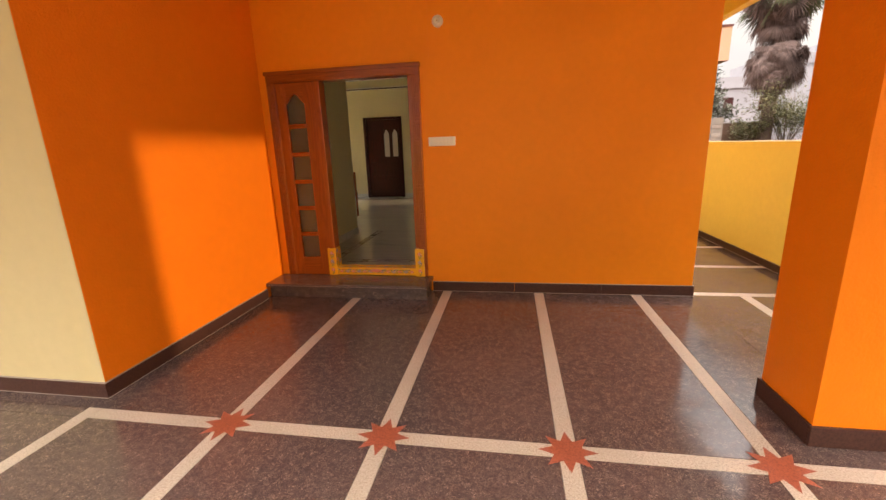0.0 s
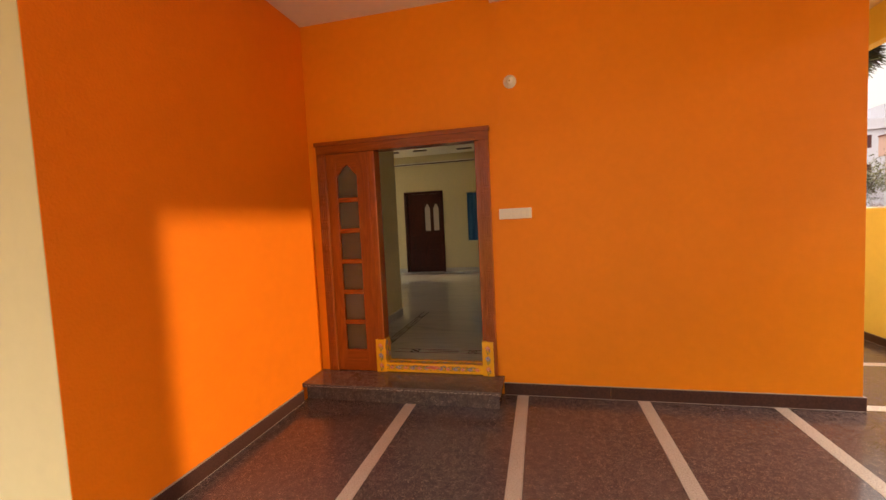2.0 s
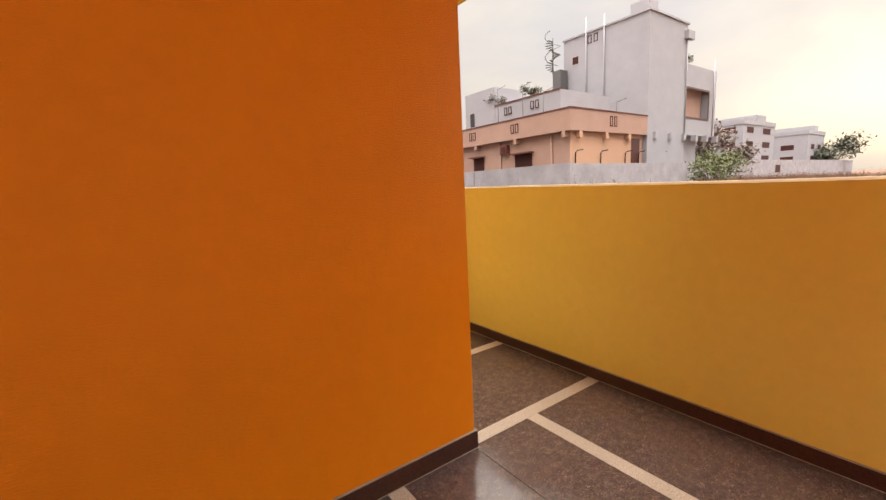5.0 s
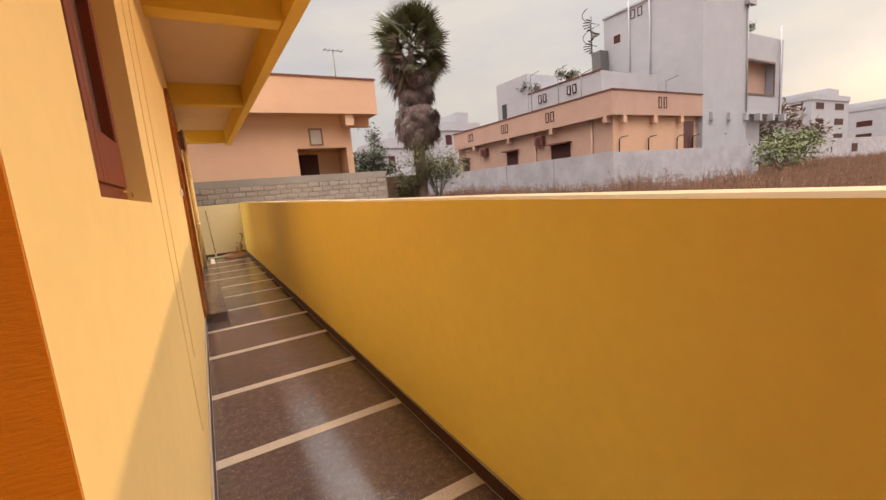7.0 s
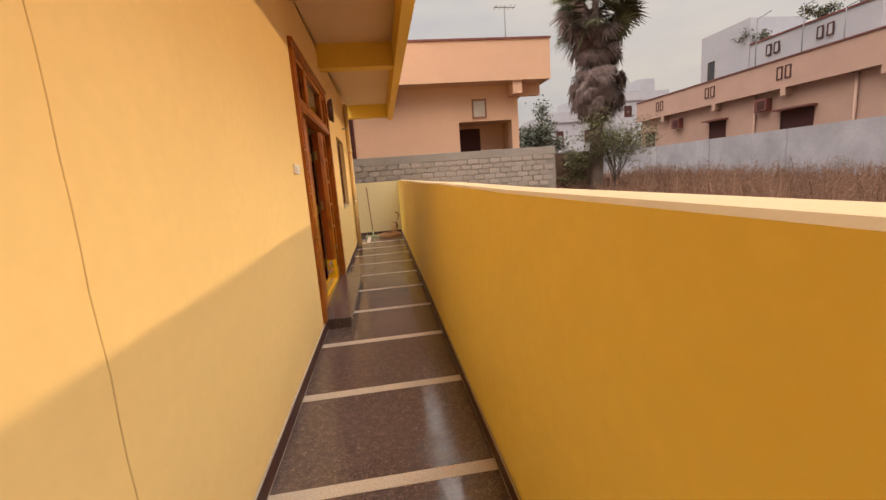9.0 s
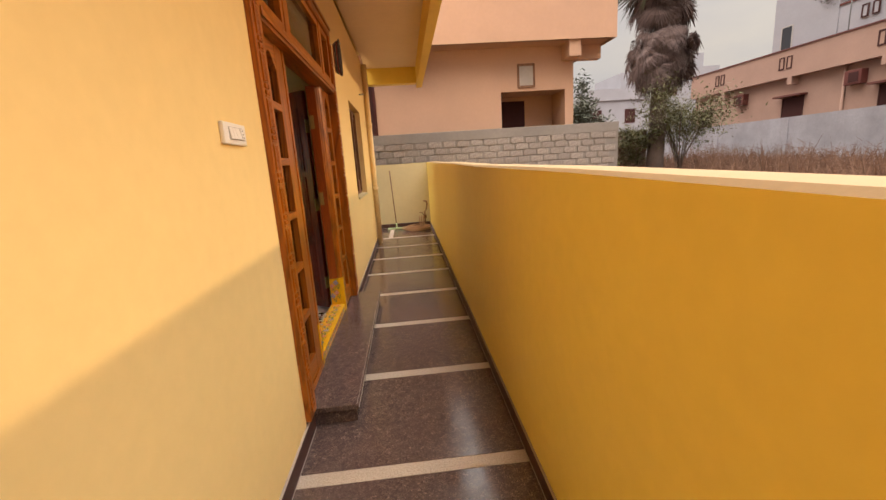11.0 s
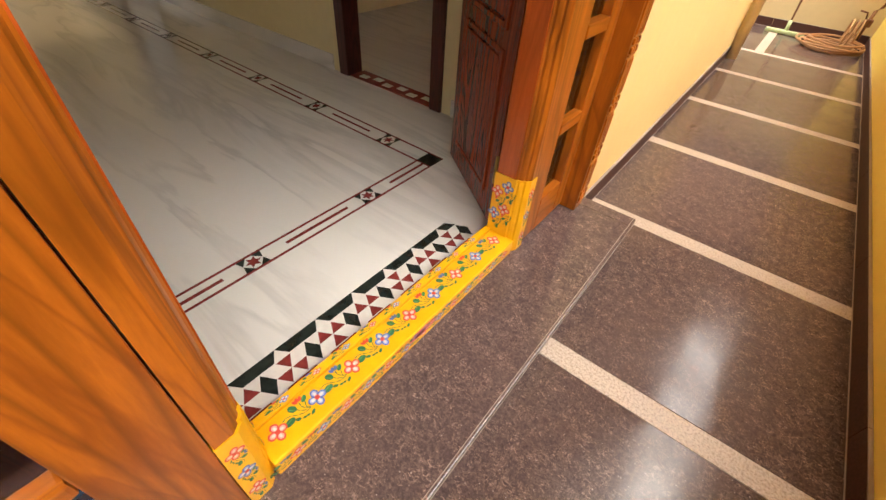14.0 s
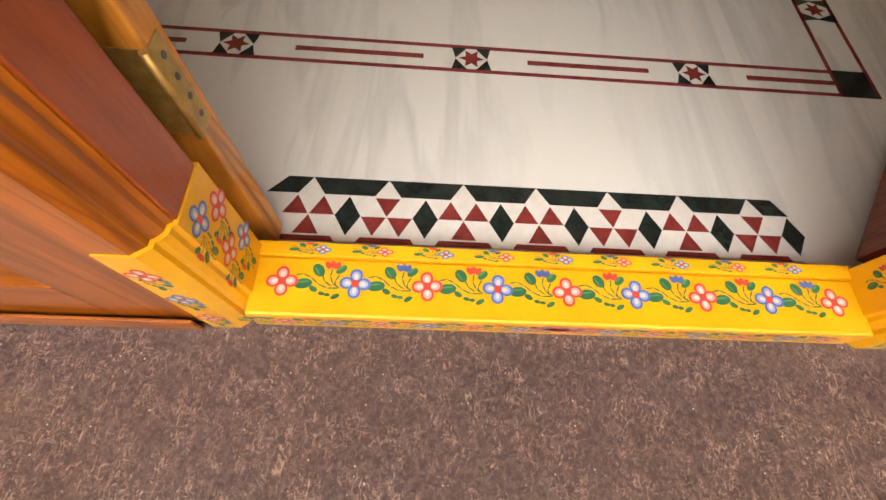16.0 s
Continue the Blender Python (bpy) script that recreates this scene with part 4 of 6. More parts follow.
# rebates of the opening, stained darker
part("rebate", boxes((-0.160, -0.083, 6.1085, 6.1145, 0.431, TM), bevel=0.001), REDWOOD, d2, "dark red rebate of the door post")
part("rebate", boxes((-0.160, -0.083, 7.2085, 7.2145, 0.456, TM), bevel=0.001), REDWOOD, d2, "dark red rebate of the door post")
SILL2 = [0.29, 0.615, 0.94, 1.27, 1.60, 1.92]
part("frame_board", FY.bm((5.476, 5.553, -0.085, -0.034, ZS + 0.012, TM), bevel=0.005), TEAK, d2)
for z in (0.45, 1.30, 2.0):
    part("hinge_pin", tube(bmesh.new(), [(-0.034, 5.5555, z - 0.045), (-0.034, 5.5555, z + 0.045)], 0.005, 8), BRASS, d2, "thin brass hinge of the glazed panel")
sidelight(FY, d2, 5.558, 6.033, 5.657, 5.885, ZS + 0.012, TM, SILL2, 2.20, -0.085, -0.040, GLASS, True)
sidelight(FY, d2, 7.287, 7.664, 7.40, 7.58, ZS + 0.012, TM, SILL2, 2.20, -0.085, -0.040, GLASS, True)
part("bottom_rail", FY.bm((5.476, 6.02, -0.033, -0.026, ZS, ZS + 0.05), bevel=0.004), TEAK_Y, d2)
for a, b in ((5.476, 6.02), (6.102, 7.208), (7.29, 7.664)):
    tr = part("transom_frame", FY.bm((a, b, -0.05, 0.01, 2.351, 2.40), (a, b, -0.05, 0.01, 2.75, 2.799), (a, a + 0.05, -0.05, 0.01, 2.401, 2.749), (b - 0.05, b, -0.05, 0.01, 2.401, 2.749), bevel=0.004), TEAK, d2, "teak transom frame")
    part("pane", FY.bm((a + 0.04, b - 0.04, -0.03, -0.026, 2.39, 2.755)), GLASS, tr)
for a in (6.022, 7.210):
    part("transom_post", FY.bm((a, a + 0.078, -0.08, 0.015, 2.351, 2.80), bevel=0.005), TEAK, d2)
painted_sill(FY, d2, 6.110, 7.213, -0.040, -0.146, -0.175, ZS, 0.188, 9)
sleeve(FY, d2, 6.034, 6.1165, -0.166, -0.034, ZS - 0.001, 0.430, 3, 1)
sleeve(FY, d2, 7.2065, 7.286, -0.166, -0.034, ZS - 0.001, 0.455, 3, -1)
leaf(FY, d2, (-0.198, 7.345, 0), 144.0, 0.60, 0.125, 2.25, 0.04, DARKWOOD, True)
leaf(FY, d2, (-0.205, 6.075, 0), 238.0, 0.60, 0.125, 2.25, 0.04, DARKWOOD, False)
part("edge_strip", boxes((-0.243, -0.200, 6.072, 6.120, 0.125, 2.25), bevel=0.003), GOLDEN, d2, "golden teak edge of the opened leaf")
for z in (0.505, 1.25, 1.95):
    part("hinge_plate", boxes((-0.1999, -0.1975, 6.080, 6.1185, z - 0.062, z + 0.062), (-0.230, -0.201, 6.1201, 6.1222, z - 0.062, z + 0.062), bevel=0.001), BRASS, d2, "worn brass hinge plate")
    part("hinge_knuckle", tube(bmesh.new(), [(-0.196, 6.1195, z - 0.062), (-0.196, 6.1195, z + 0.062)], 0.0055, 8), BRASS, d2)
    for dz in (-0.042, -0.014, 0.014, 0.042):
        part("screw", tube(bmesh.new(), [(-0.216, 6.1220, z + dz), (-0.216, 6.1232, z + dz)], 0.0045, 8), SLATE, d2)
    if z > 0.6:
        part("hinge_plate", boxes((-0.162, -0.128, 6.1127, 6.1150, z - 0.08, z + 0.08), bevel=0.001), BRASS, d2, "worn brass hinge plate")
        part("hinge_plate", boxes((-0.162, -0.12, 7.2075, 7.2102, z - 0.06, z + 0.06)), BRASS, d2, "worn brass hinge plate")


def shutter_window(name, f, u0, u1, z0, z1, depth, mat, label, glass, leaves=2, bars=0):
    """A recessed timber window: frame, shutters with a glazed upper part, stile bars."""
    w = thing(name, tuple(f.pt((u0 + u1) / 2, -depth, z0)), label, "window", kind="structure")
    wi, wo = -depth - 0.05, -depth
    fr = 0.06
    for s in ((u0, u1, wi, wo, z0, z0 + fr), (u0, u1, wi, wo, z1 - fr, z1), (u0, u0 + fr, wi, wo, z0 + fr, z1 - fr), (u1 - fr, u1, wi, wo, z0 + fr, z1 - fr)):
        part("window_frame", f.bm(s, bevel=0.004), mat, w)
    iu0, iu1, iz0, iz1 = u0 + fr, u1 - fr, z0 + fr, z1 - fr
    wd = (iu1 - iu0) / leaves
    for i in range(leaves):
        a, b = iu0 + i * wd + 0.002, iu0 + (i + 1) * wd - 0.002
        sh = part("shutter", f.bm((a, a + 0.06, wi + 0.01, wo + 0.012, iz0, iz1), (b - 0.06, b, wi + 0.01, wo + 0.012, iz0, iz1), (a + 0.06, b - 0.06, wi + 0.01, wo + 0.012, iz0, iz0 + 0.16), (a + 0.06, b - 0.06, wi + 0.01, wo + 0.012, iz1 - 0.08, iz1), bevel=0.004), mat, w)
        part("pane", f.bm((a + 0.055, b - 0.055, wi + 0.02, wi + 0.026, iz0 + 0.155, iz1 - 0.075)), glass, sh)
    for i in range(bars):
        u = iu0 + (iu1 - iu0) * (i + 0.5) / bars
        part("bar", f.bm((u - 0.02, u + 0.02, wo + 0.014, wo + 0.04, iz0, iz1), bevel=0.006), mat, w)
    return w


LATTICE = Mat("diamond_obscure_glass", 0.35, spec=0.3)
grid = LATTICE.t.nodes.new("ShaderNodeTexVoronoi")
grid.inputs["Scale"].default_value, grid.inputs["Randomness"].default_value = 30.0, 0.0
LATTICE.link(LATTICE.coords((1, 1, 1), (radians(45), 0, 0)), grid.inputs["Vector"])
LATTICE.color(LATTICE.ramp(grid.outputs["Distance"], [(0.15, (0.15, 0.105, 0.095)), (0.5, (0.075, 0.05, 0.045)), (0.72, (0.035, 0.018, 0.016))]))
LATTICE.bump(grid.outputs["Distance"], 0.6, 0.004)
WMESH = plain("patterned_obscure_glass", (0.075, 0.050, 0.045), 0.5, var=0.35, scale=60, spec=0.25)
w1 = shutter_window("window_1", FY, W1[0], W1[1], W1[2], W1[3], 0.075, BROWN_ENAMEL, "dark red two-leaf window with obscure glass in a cream recess", LATTICE.m)
part("bolt", tube(bmesh.new(), [(-0.060, 1.24, 1.562), (-0.060, 1.36, 1.562), (-0.048, 1.36, 1.562), (-0.048, 1.36, 1.545)], 0.004, 8), BRASS, w1, "dull brass tower bolt")
w2 = shutter_window("window_2", FY, W2[0], W2[1], W2[2], W2[3], 0.09, OLDWOOD, "weathered brown wooden window with upright bars", GLASS_FROST, 2, 3)
part("mud_sill", boxes((-0.085, 0.015, W2[0] + 0.05, W2[1] - 0.1, W2[2] - 0.02, W2[2] + 0.012), bevel=0.008), CREAM_PALE, w2, "rough mortar along the sill")
w3 = shutter_window("window_3", FX, W3[0], W3[1], W3[2], W3[3], -2.10, MAROON_WOOD, "dark red wooden window with arched glazed shutters", WMESH, 3)
# ---- hall: inlays and things ----
hall_inlay = tagged(new("floor_inlay"), "red and black marble border inlaid in the white floor", "floor inlay", kind="structure")
ZI = HALL_Z + 0.0015


def flat(name, polys, mat, z=ZI, parent=hall_inlay):
    """Thin inlaid polygons lying in the floor."""
    bm = bmesh.new()
    for pts in polys:
        lo = [bm.verts.new((x, y, z - 0.004)) for x, y in pts]
        hi = [bm.verts.new((x, y, z)) for x, y in pts]
        bm.faces.new(hi)
        for i in range(len(pts)):
            bm.faces.new((lo[i], lo[(i + 1) % len(pts)], hi[(i + 1) % len(pts)], hi[i]))
    return part(name, bm, mat, parent)


def rect(a, b, u0, u1, v0, v1):
    """A rectangle in border coordinates: start a, unit direction b (u along it, v to its left)."""
    n = (-b[1], b[0])
    return [(a[0] + b[0] * u + n[0] * v, a[1] + b[1] * u + n[1] * v) for u, v in ((u0, v0), (u1, v0), (u1, v1), (u0, v1))]


def border(a, b, length, first, pitch=0.622, w=0.095):
    """Two red lines, dashes between, and square star motifs."""
    flat("red_line", [rect(a, b, 0, length, 0, 0.011)], MARBLE_RED)
    flat("red_line", [rect(a, b, 0, length, w - 0.011, w)], MARBLE_RED)
    u = first
    while u < length:
        c = rect(a, b, u, u, w / 2, w / 2)[0]
        s = w / 2 - 0.010
        if u - 0.06 > 0:
            for sx in (-1, 1):
                for sv in (-1, 1):
                    p = [(u + sx * 0.012, w / 2 + sv * s), (u + sx * 0.052, w / 2 + sv * s), (u + sx * 0.042, w / 2 + sv * 0.002)]
                    flat("black_triangle", [[rect(a, b, q[0], q[0], q[1], q[1])[0] for q in p]], MARBLE_BLACK)
            bm = star(bmesh.new(), c[0], c[1], 0.034, 0.017, ZI + 0.0003, 6, 0.5)
            part("star_inlay", bm, MARBLE_RED, hall_inlay)
        if u + 0.48 < length:
            flat("red_dash", [rect(a, b, u + 0.15, u + 0.48, w / 2 - 0.0075, w / 2 + 0.0075)], MARBLE_RED)
        u += pitch


border((-0.724, 0.85), (0, 1), 6.77, (6.507 - 0.85) % 0.606, 0.606, 0.098)
border((-0.724, 7.525), (-1, 0), 7.2, 0.36, 0.635, -0.095)
border((-0.74, 0.75), (-1, 0), 3.06, 0.3, 0.635, -0.095)
border((-3.95, 0.85), (0, 1), 1.9, 0.3)
flat("black_square", [[(-0.822, 7.522), (-0.724, 7.522), (-0.724, 7.62), (-0.822, 7.62)]], MARBLE_BLACK, ZI + 0.0006)

# mosaic strip inside the side door
MX0, MX1 = -0.376, -0.222


def mosaic():
    """White, red and black triangles behind the side door's threshold."""
    zt = ZI
    flat("mosaic_ground", [[(MX1, 6.07), (MX1, 7.225), (MX0 + 0.055, 7.235), (MX0, 7.196), (MX0, 6.104), (MX0 + 0.05, 6.062)]], MARBLE_WHITE, zt)
    peaks = [6.158 + 0.1635 * i for i in range(7)]
    band = 0.042
    z = zt + 0.0004
    ends = [6.104] + peaks + [7.196]
    for i, (a, b) in enumerate(zip(ends, ends[1:])):
        k = 0.028
        lo0 = a + (k if i else -0.04)
        lo1 = b - (k if i < len(ends) - 2 else -0.03)
        flat("black_tile", [[(MX0, a), (MX0 + band, lo0), (MX0 + band, lo1), (MX0, b)]], MARBLE_BLACK, z)
    mid = (MX0 + band + MX1) / 2 - 0.0055
    for i, p in enumerate(peaks):
        q = p + 0.0818
        flat("black_diamond", [[(mid - 0.047, q), (mid, q - 0.027), (mid + 0.047, q), (mid, q + 0.027)]], MARBLE_BLACK, z)
        flat("red_edge_tile", [[(MX1 - 0.012, p - 0.052), (MX1 - 0.012, p + 0.052), (MX1, p + 0.060), (MX1, p - 0.060)]], MARBLE_RED, z)
        up, dn, h, w = mid - 0.0008, mid + 0.0008, 0.045, 0.0265
        tri_u = lambda c: [(up, c - w), (up, c + w), (up - h, c)]
        tri_d = lambda c: [(dn, c), (dn + h, c - w), (dn + h, c + w)]
        inv_u = lambda c: [(up - h, c - w), (up - h, c + w), (up, c)]
        inv_d = lambda c: [(dn, c - w), (dn, c + w), (dn + h, c)]
        for pts in ([tri_u(p - 0.0275), tri_u(p + 0.0275), tri_d(p)] if i in (0, 2, 3, 5) else [inv_u(p), inv_d(p - 0.0275), inv_d(p + 0.0275)]):
            flat("red_triangle", [pts], MARBLE_RED, z)


mosaic()

# hall skirting
hs = tagged(new("trim"), "grey-white marble skirting of the hall", "skirting", kind="structure")
for s in ((-9.0, HD1[0] - 0.08, YHALL - 0.012, YHALL), (HD1[1] + 0.08, HD2[0] - 0.08, YHALL - 0.012, YHALL), (HD2[1] + 0.08, -0.245, YHALL - 0.012, YHALL), (-4.33, -4.318, 0.231, 2.55), (-4.55, -4.33, 2.55, 2.562), (-0.243, -0.231, 7.64, YHALL - 0.012), (-0.243, -0.231, 0.231, 5.29)):
    part("skirting_slab", boxes((*s, HALL_Z, HALL_Z + 0.11), bevel=0.002), MARBLE, hs)

# closed maroon door in the far wall
hd = thing("door_inner", ((HD1[0] + HD1[1]) / 2, YHALL, HALL_Z), "closed maroon wooden door with two arched glass lights", "door")
x0, x1 = HD1[0], HD1[1]
part("jamb", boxes((x0 - 0.07, x0, YHALL - 0.03, YHALL + 0.14, HALL_Z, 2.43), bevel=0.005), MAHOGANY, hd)
part("jamb", boxes((x1, x1 + 0.07, YHALL - 0.03, YHALL + 0.14, HALL_Z, 2.43), bevel=0.005), MAHOGANY, hd)
part("head", boxes((x0, x1, YHALL - 0.03, YHALL + 0.14, 2.36, 2.43), bevel=0.005), MAHOGANY, hd)
part("leaf_board", boxes((x0, x1, YHALL + 0.03, YHALL + 0.07, HALL_Z + 0.01, 2.36), bevel=0.003), MAHOGANY, hd)
for u in (0.52, 0.77):
    a = x0 + (x1 - x0) * u
    gl = [(a, 1.30), (a + 0.16, 1.30)] + arch(a, a + 0.16, 1.95, 0.12)[::-1]
    # Opaque pale paint stands in for daylight coming through the pane.
    part("glass_light", FX.outline(bmesh.new(), gl, -YHALL - 0.029, -YHALL - 0.022), PALE_PAINT, hd, "arched pane painted pale as if daylight stood behind")
    part("light_frame", boxes((a - 0.03, a, YHALL + 0.005, YHALL + 0.03, 1.25, 2.10), (a + 0.16, a + 0.19, YHALL + 0.005, YHALL + 0.03, 1.25, 2.10), (a, a + 0.16, YHALL + 0.005, YHALL + 0.03, 1.25, 1.30), bevel=0.004), MAHOGANY, hd)
for z in (0.25, 0.75):
    part("raised_panel", boxes((x0 + 0.1, x1 - 0.1, YHALL + 0.018, YHALL + 0.03, z, z + 0.4), bevel=0.006), MAHOGANY, hd)

# doorway to the inner room
hf = thing("door_frame", ((HD2[0] + HD2[1]) / 2, YHALL, HALL_Z), "open inner doorway with dark maroon frame and mosaic sill", "door frame")
for s in ((HD2[0], HD2[0] + 0.09), (HD2[1] - 0.09, HD2[1])):
    part("jamb", boxes((*s, YHALL - 0.02, YHALL + 0.12, HALL_Z, 2.24), bevel=0.005), MAHOGANY, hf)
part("head", boxes((HD2[0], HD2[1], YHALL - 0.02, YHALL + 0.12, 2.241, 2.30), bevel=0.005), MAHOGANY, hf)
part("sill", boxes((HD2[0] + 0.09, HD2[1] - 0.09, YHALL, YHALL + 0.14, HALL_Z, HALL_Z + 0.006)), MARBLE_RED, hf, "maroon marble sill")
for i in range(6):
    x = HD2[0] + 0.15 + i * 0.115
    part("white_tile", boxes((x, x + 0.07, YHALL + 0.03 + 0.03 * (i % 2), YHALL + 0.08 + 0.03 * (i % 2), HALL_Z + 0.004, HALL_Z + 0.008)), MARBLE_WHITE, hf)

# blue curtain in the far window
hc = thing("curtain", ((HW[0] + HW[1]) / 2, YHALL + 0.05, 0.97), "plain blue cloth curtain over the hall window", "curtain")
bm = bmesh.new()
n = 40
cols = []
for i in range(n + 1):
    x = HW[0] + (HW[1] - HW[0]) * i / n
    y = YHALL + 0.03 + 0.014 * math.sin(i * 1.3)
    cols.append([bm.verts.new((x, y + d, z)) for d, z in ((0, 0.975), (0, 2.325), (0.004, 2.325), (0.004, 0.975))])
for a, b in zip(cols, cols[1:]):
    for j in range(4):
        bm.faces.new((a[j], b[j], b[(j + 1) % 4], a[(j + 1) % 4]))
part("cloth", bm, CURTAIN, hc)
part("rod", tube(bmesh.new(), [(HW[0] + 0.01, YHALL + 0.03, 2.318), (HW[1] - 0.01, YHALL + 0.03, 2.318)], 0.008), STEEL, hc)

# false ceiling band with dark timber slats
setting("cornice", boxes((-8.85, -0.231, YHALL - 0.10, YHALL, 3.19, 3.25)), HALL_CEILING, "pale plaster band under the hall ceiling", "cornice")
setting("cornice_line", boxes((-8.85, -0.231, YHALL - 0.104, YHALL - 0.1005, 3.19, 3.215)), MAHOGANY, "dark timber line on the plaster band", "cornice")
for x, y, w, d in (((-6.1, 7.2, 0.5, 0.12), (-5.25, 7.2, 0.35, 0.12), (-4.3, 6.55, 0.16, 0.5), (-4.0, 6.55, 0.16, 0.5), (-3.7, 6.55, 0.16, 0.5), (-4.0, 6.05, 0.9, 0.12), (-4.1, 7.45, 0.4, 0.12))):
    setting("trim_slat", boxes((x - w / 2, x + w / 2, y - d / 2, y + d / 2, 3.425, 3.45)), MAHOGANY, "dark timber slat in the hall ceiling", "ceiling slat")


def chair(at, turn):
    """A dining chair with a padded back, standing in the hall."""
    c = thing("dining_chair", at, "red-brown wooden chair with padded back in the hall", "chair")
    c.rotation_euler = (0, 0, radians(turn))

    def sub(name, bm, m):
        ob = new(name, mesh_of(name, bm, m))
        ob.parent = c

    sub("seat", boxes((-0.22, 0.22, -0.22, 0.22, 0.42, 0.48), bevel=0.02), REDWOOD)
    for x in (-0.19, 0.19):
        sub("leg", tube(bmesh.new(), [(x, -0.19, 0), (x * 0.97, -0.18, 0.42)], 0.018, 8, 0.024), REDWOOD)
        sub("back_post", tube(bmesh.new(), [(x, 0.22, 0), (x, 0.19, 0.45), (x, 0.26, 0.95)], 0.02, 8), REDWOOD)
    sub("backrest", boxes((-0.17, 0.17, 0.205, 0.245, 0.58, 0.93), bevel=0.015), REDWOOD)
    return c


chair((-5.30, 4.6, HALL_Z), 200)

# ---- fixtures on the walls ----
sb = thing("switchboard", (-2.395, 0, 1.535), "white plastic switch plate on the orange wall", "switchboard")
part("plate", FX.bm((-2.527, -2.262, 0.0005, 0.012, 1.492, 1.578), bevel=0.004), PLASTIC, sb)
part("socket", FX.bm((-2.515, -2.465, 0.0125, 0.016, 1.505, 1.565), bevel=0.002), PLASTIC, sb)
for i in range(5):
    a = -2.455 + i * 0.037
    part("switch", FX.bm((a, a + 0.031, 0.0125, 0.019, 1.508, 1.562), bevel=0.004), PLASTIC, sb)
sb2 = thing("switchboard", (0, 4.940, 1.675), "white plastic switch plate with two rockers and socket", "switchboard")
part("plate", FY.bm((4.832, 5.050, 0.0, 0.018, 1.633, 1.717), bevel=0.006), PLASTIC, sb2)
# Thin grey sheet, not sunk in: its colour draws the modules' shadow line.
part("recess", FY.bm((4.876, 5.020, 0.0182, 0.0190, 1.652, 1.700)), PLASTIC_GREY, sb2, "grey sheet painting the shadow line round the modules")
for u0, u1 in ((4.878, 4.907), (4.909, 4.937), (4.939, 4.979)):
    rocker = bmesh.new()
    lo, hi = 0.0205, 0.0265
    vs = [rocker.verts.new(FY.pt(u, w, z)) for u in (u0, u1) for w, z in ((0.0191, 1.654), (0.0191, 1.698), (lo, 1.698), (hi, 1.654))]
    for q in ((0, 1, 2, 3), (7, 6, 5, 4), (0, 4, 5, 1), (1, 5, 6, 2), (2, 6, 7, 3), (3, 7, 4, 0)):
        rocker.faces.new([vs[k] for k in q])
    part("switch", rocker, PLASTIC, sb2)
socket = part("socket", FY.bm((4.981, 5.018, 0.0191, 0.0235, 1.654, 1.698), bevel=0.003), PLASTIC, sb2)
for u, z in ((5.000, 1.690), (4.992, 1.677), (5.008, 1.677), (4.992, 1.664), (5.008, 1.664)):
    part("socket_hole", FY.bm((u - 0.003, u + 0.003, 0.0233, 0.0239, z - 0.003, z + 0.003)), BLACK, socket)
lh = thing("lamp_holder", (-2.4, 0, 2.598), "round white plastic lamp holder on the orange wall", "lamp holder")
bm = bmesh.new()
prof = [(0.052, 0.0005), (0.052, 0.012), (0.044, 0.020), (0.034, 0.024), (0.034, 0.040), (0.026, 0.042), (0.024, 0.030), (0.0005, 0.030)]
rings = [[bm.verts.new((-2.4 + r * math.cos(a), -h, 2.598 + r * math.sin(a))) for a in [2 * math.pi * k / 24 for k in range(24)]] for r, h in prof]
for u, v in zip(rings, rings[1:]):
    for k in range(24):
        bm.faces.new((u[k], u[(k + 1) % 24], v[(k + 1) % 24], v[k])).smooth = True
part("rose", bm, PLASTIC, lh)
part("contact", tube(bmesh.new(), [(-2.4, -0.0302, 2.598), (-2.4, -0.038, 2.598)], 0.006), BRASS, lh)
setting("trim_conduit_chase", boxes((-2.515, -2.495, -0.005, 0.0, 2.268, 3.31)), ORANGE, "faint plastered conduit chase in the orange wall", "conduit")
for y, z0, z1 in ((1.80, 0.35, 3.3), (2.21, 0.62, 3.3)):
    bm = bmesh.new()
    tube(bm, [(0.0004, y + 0.003 * math.sin(k * 1.9) + 0.002 * math.sin(k * 5.1), z0 + (z1 - z0) * k / 24) for k in range(25)], 0.0030, 6, 0.0018)
    setting("trim_wall_seam", bm, SEAM, "thin plaster seam down the cream wall", "seam")

ac = thing("wall_box", (-4.8, -2.16, 2.4), "grey metal meter box with black cable on the cream wall", "meter box")
part("case", boxes((-5.05, -4.60, -2.36, -2.157, 2.42, 2.74), bevel=0.025), PLASTIC_GREY, ac)
part("lid", boxes((-5.02, -4.63, -2.372, -2.361, 2.45, 2.71), bevel=0.005), PLASTIC_GREY, ac)
part("cable", tube(bmesh.new(), [(-4.62, -2.25, 2.43), (-4.56, -2.2, 2.40), (-4.50, -2.17, 2.42), (-4.475, -2.165, 2.5), (-4.48, -2.165, 2.7), (-4.485, -2.165, 3.3)], 0.009), BLACK, ac, "black cable")
part("clip", boxes((-4.495, -4.463, -2.176, -2.154, 2.585, 2.60)), PLASTIC, ac)

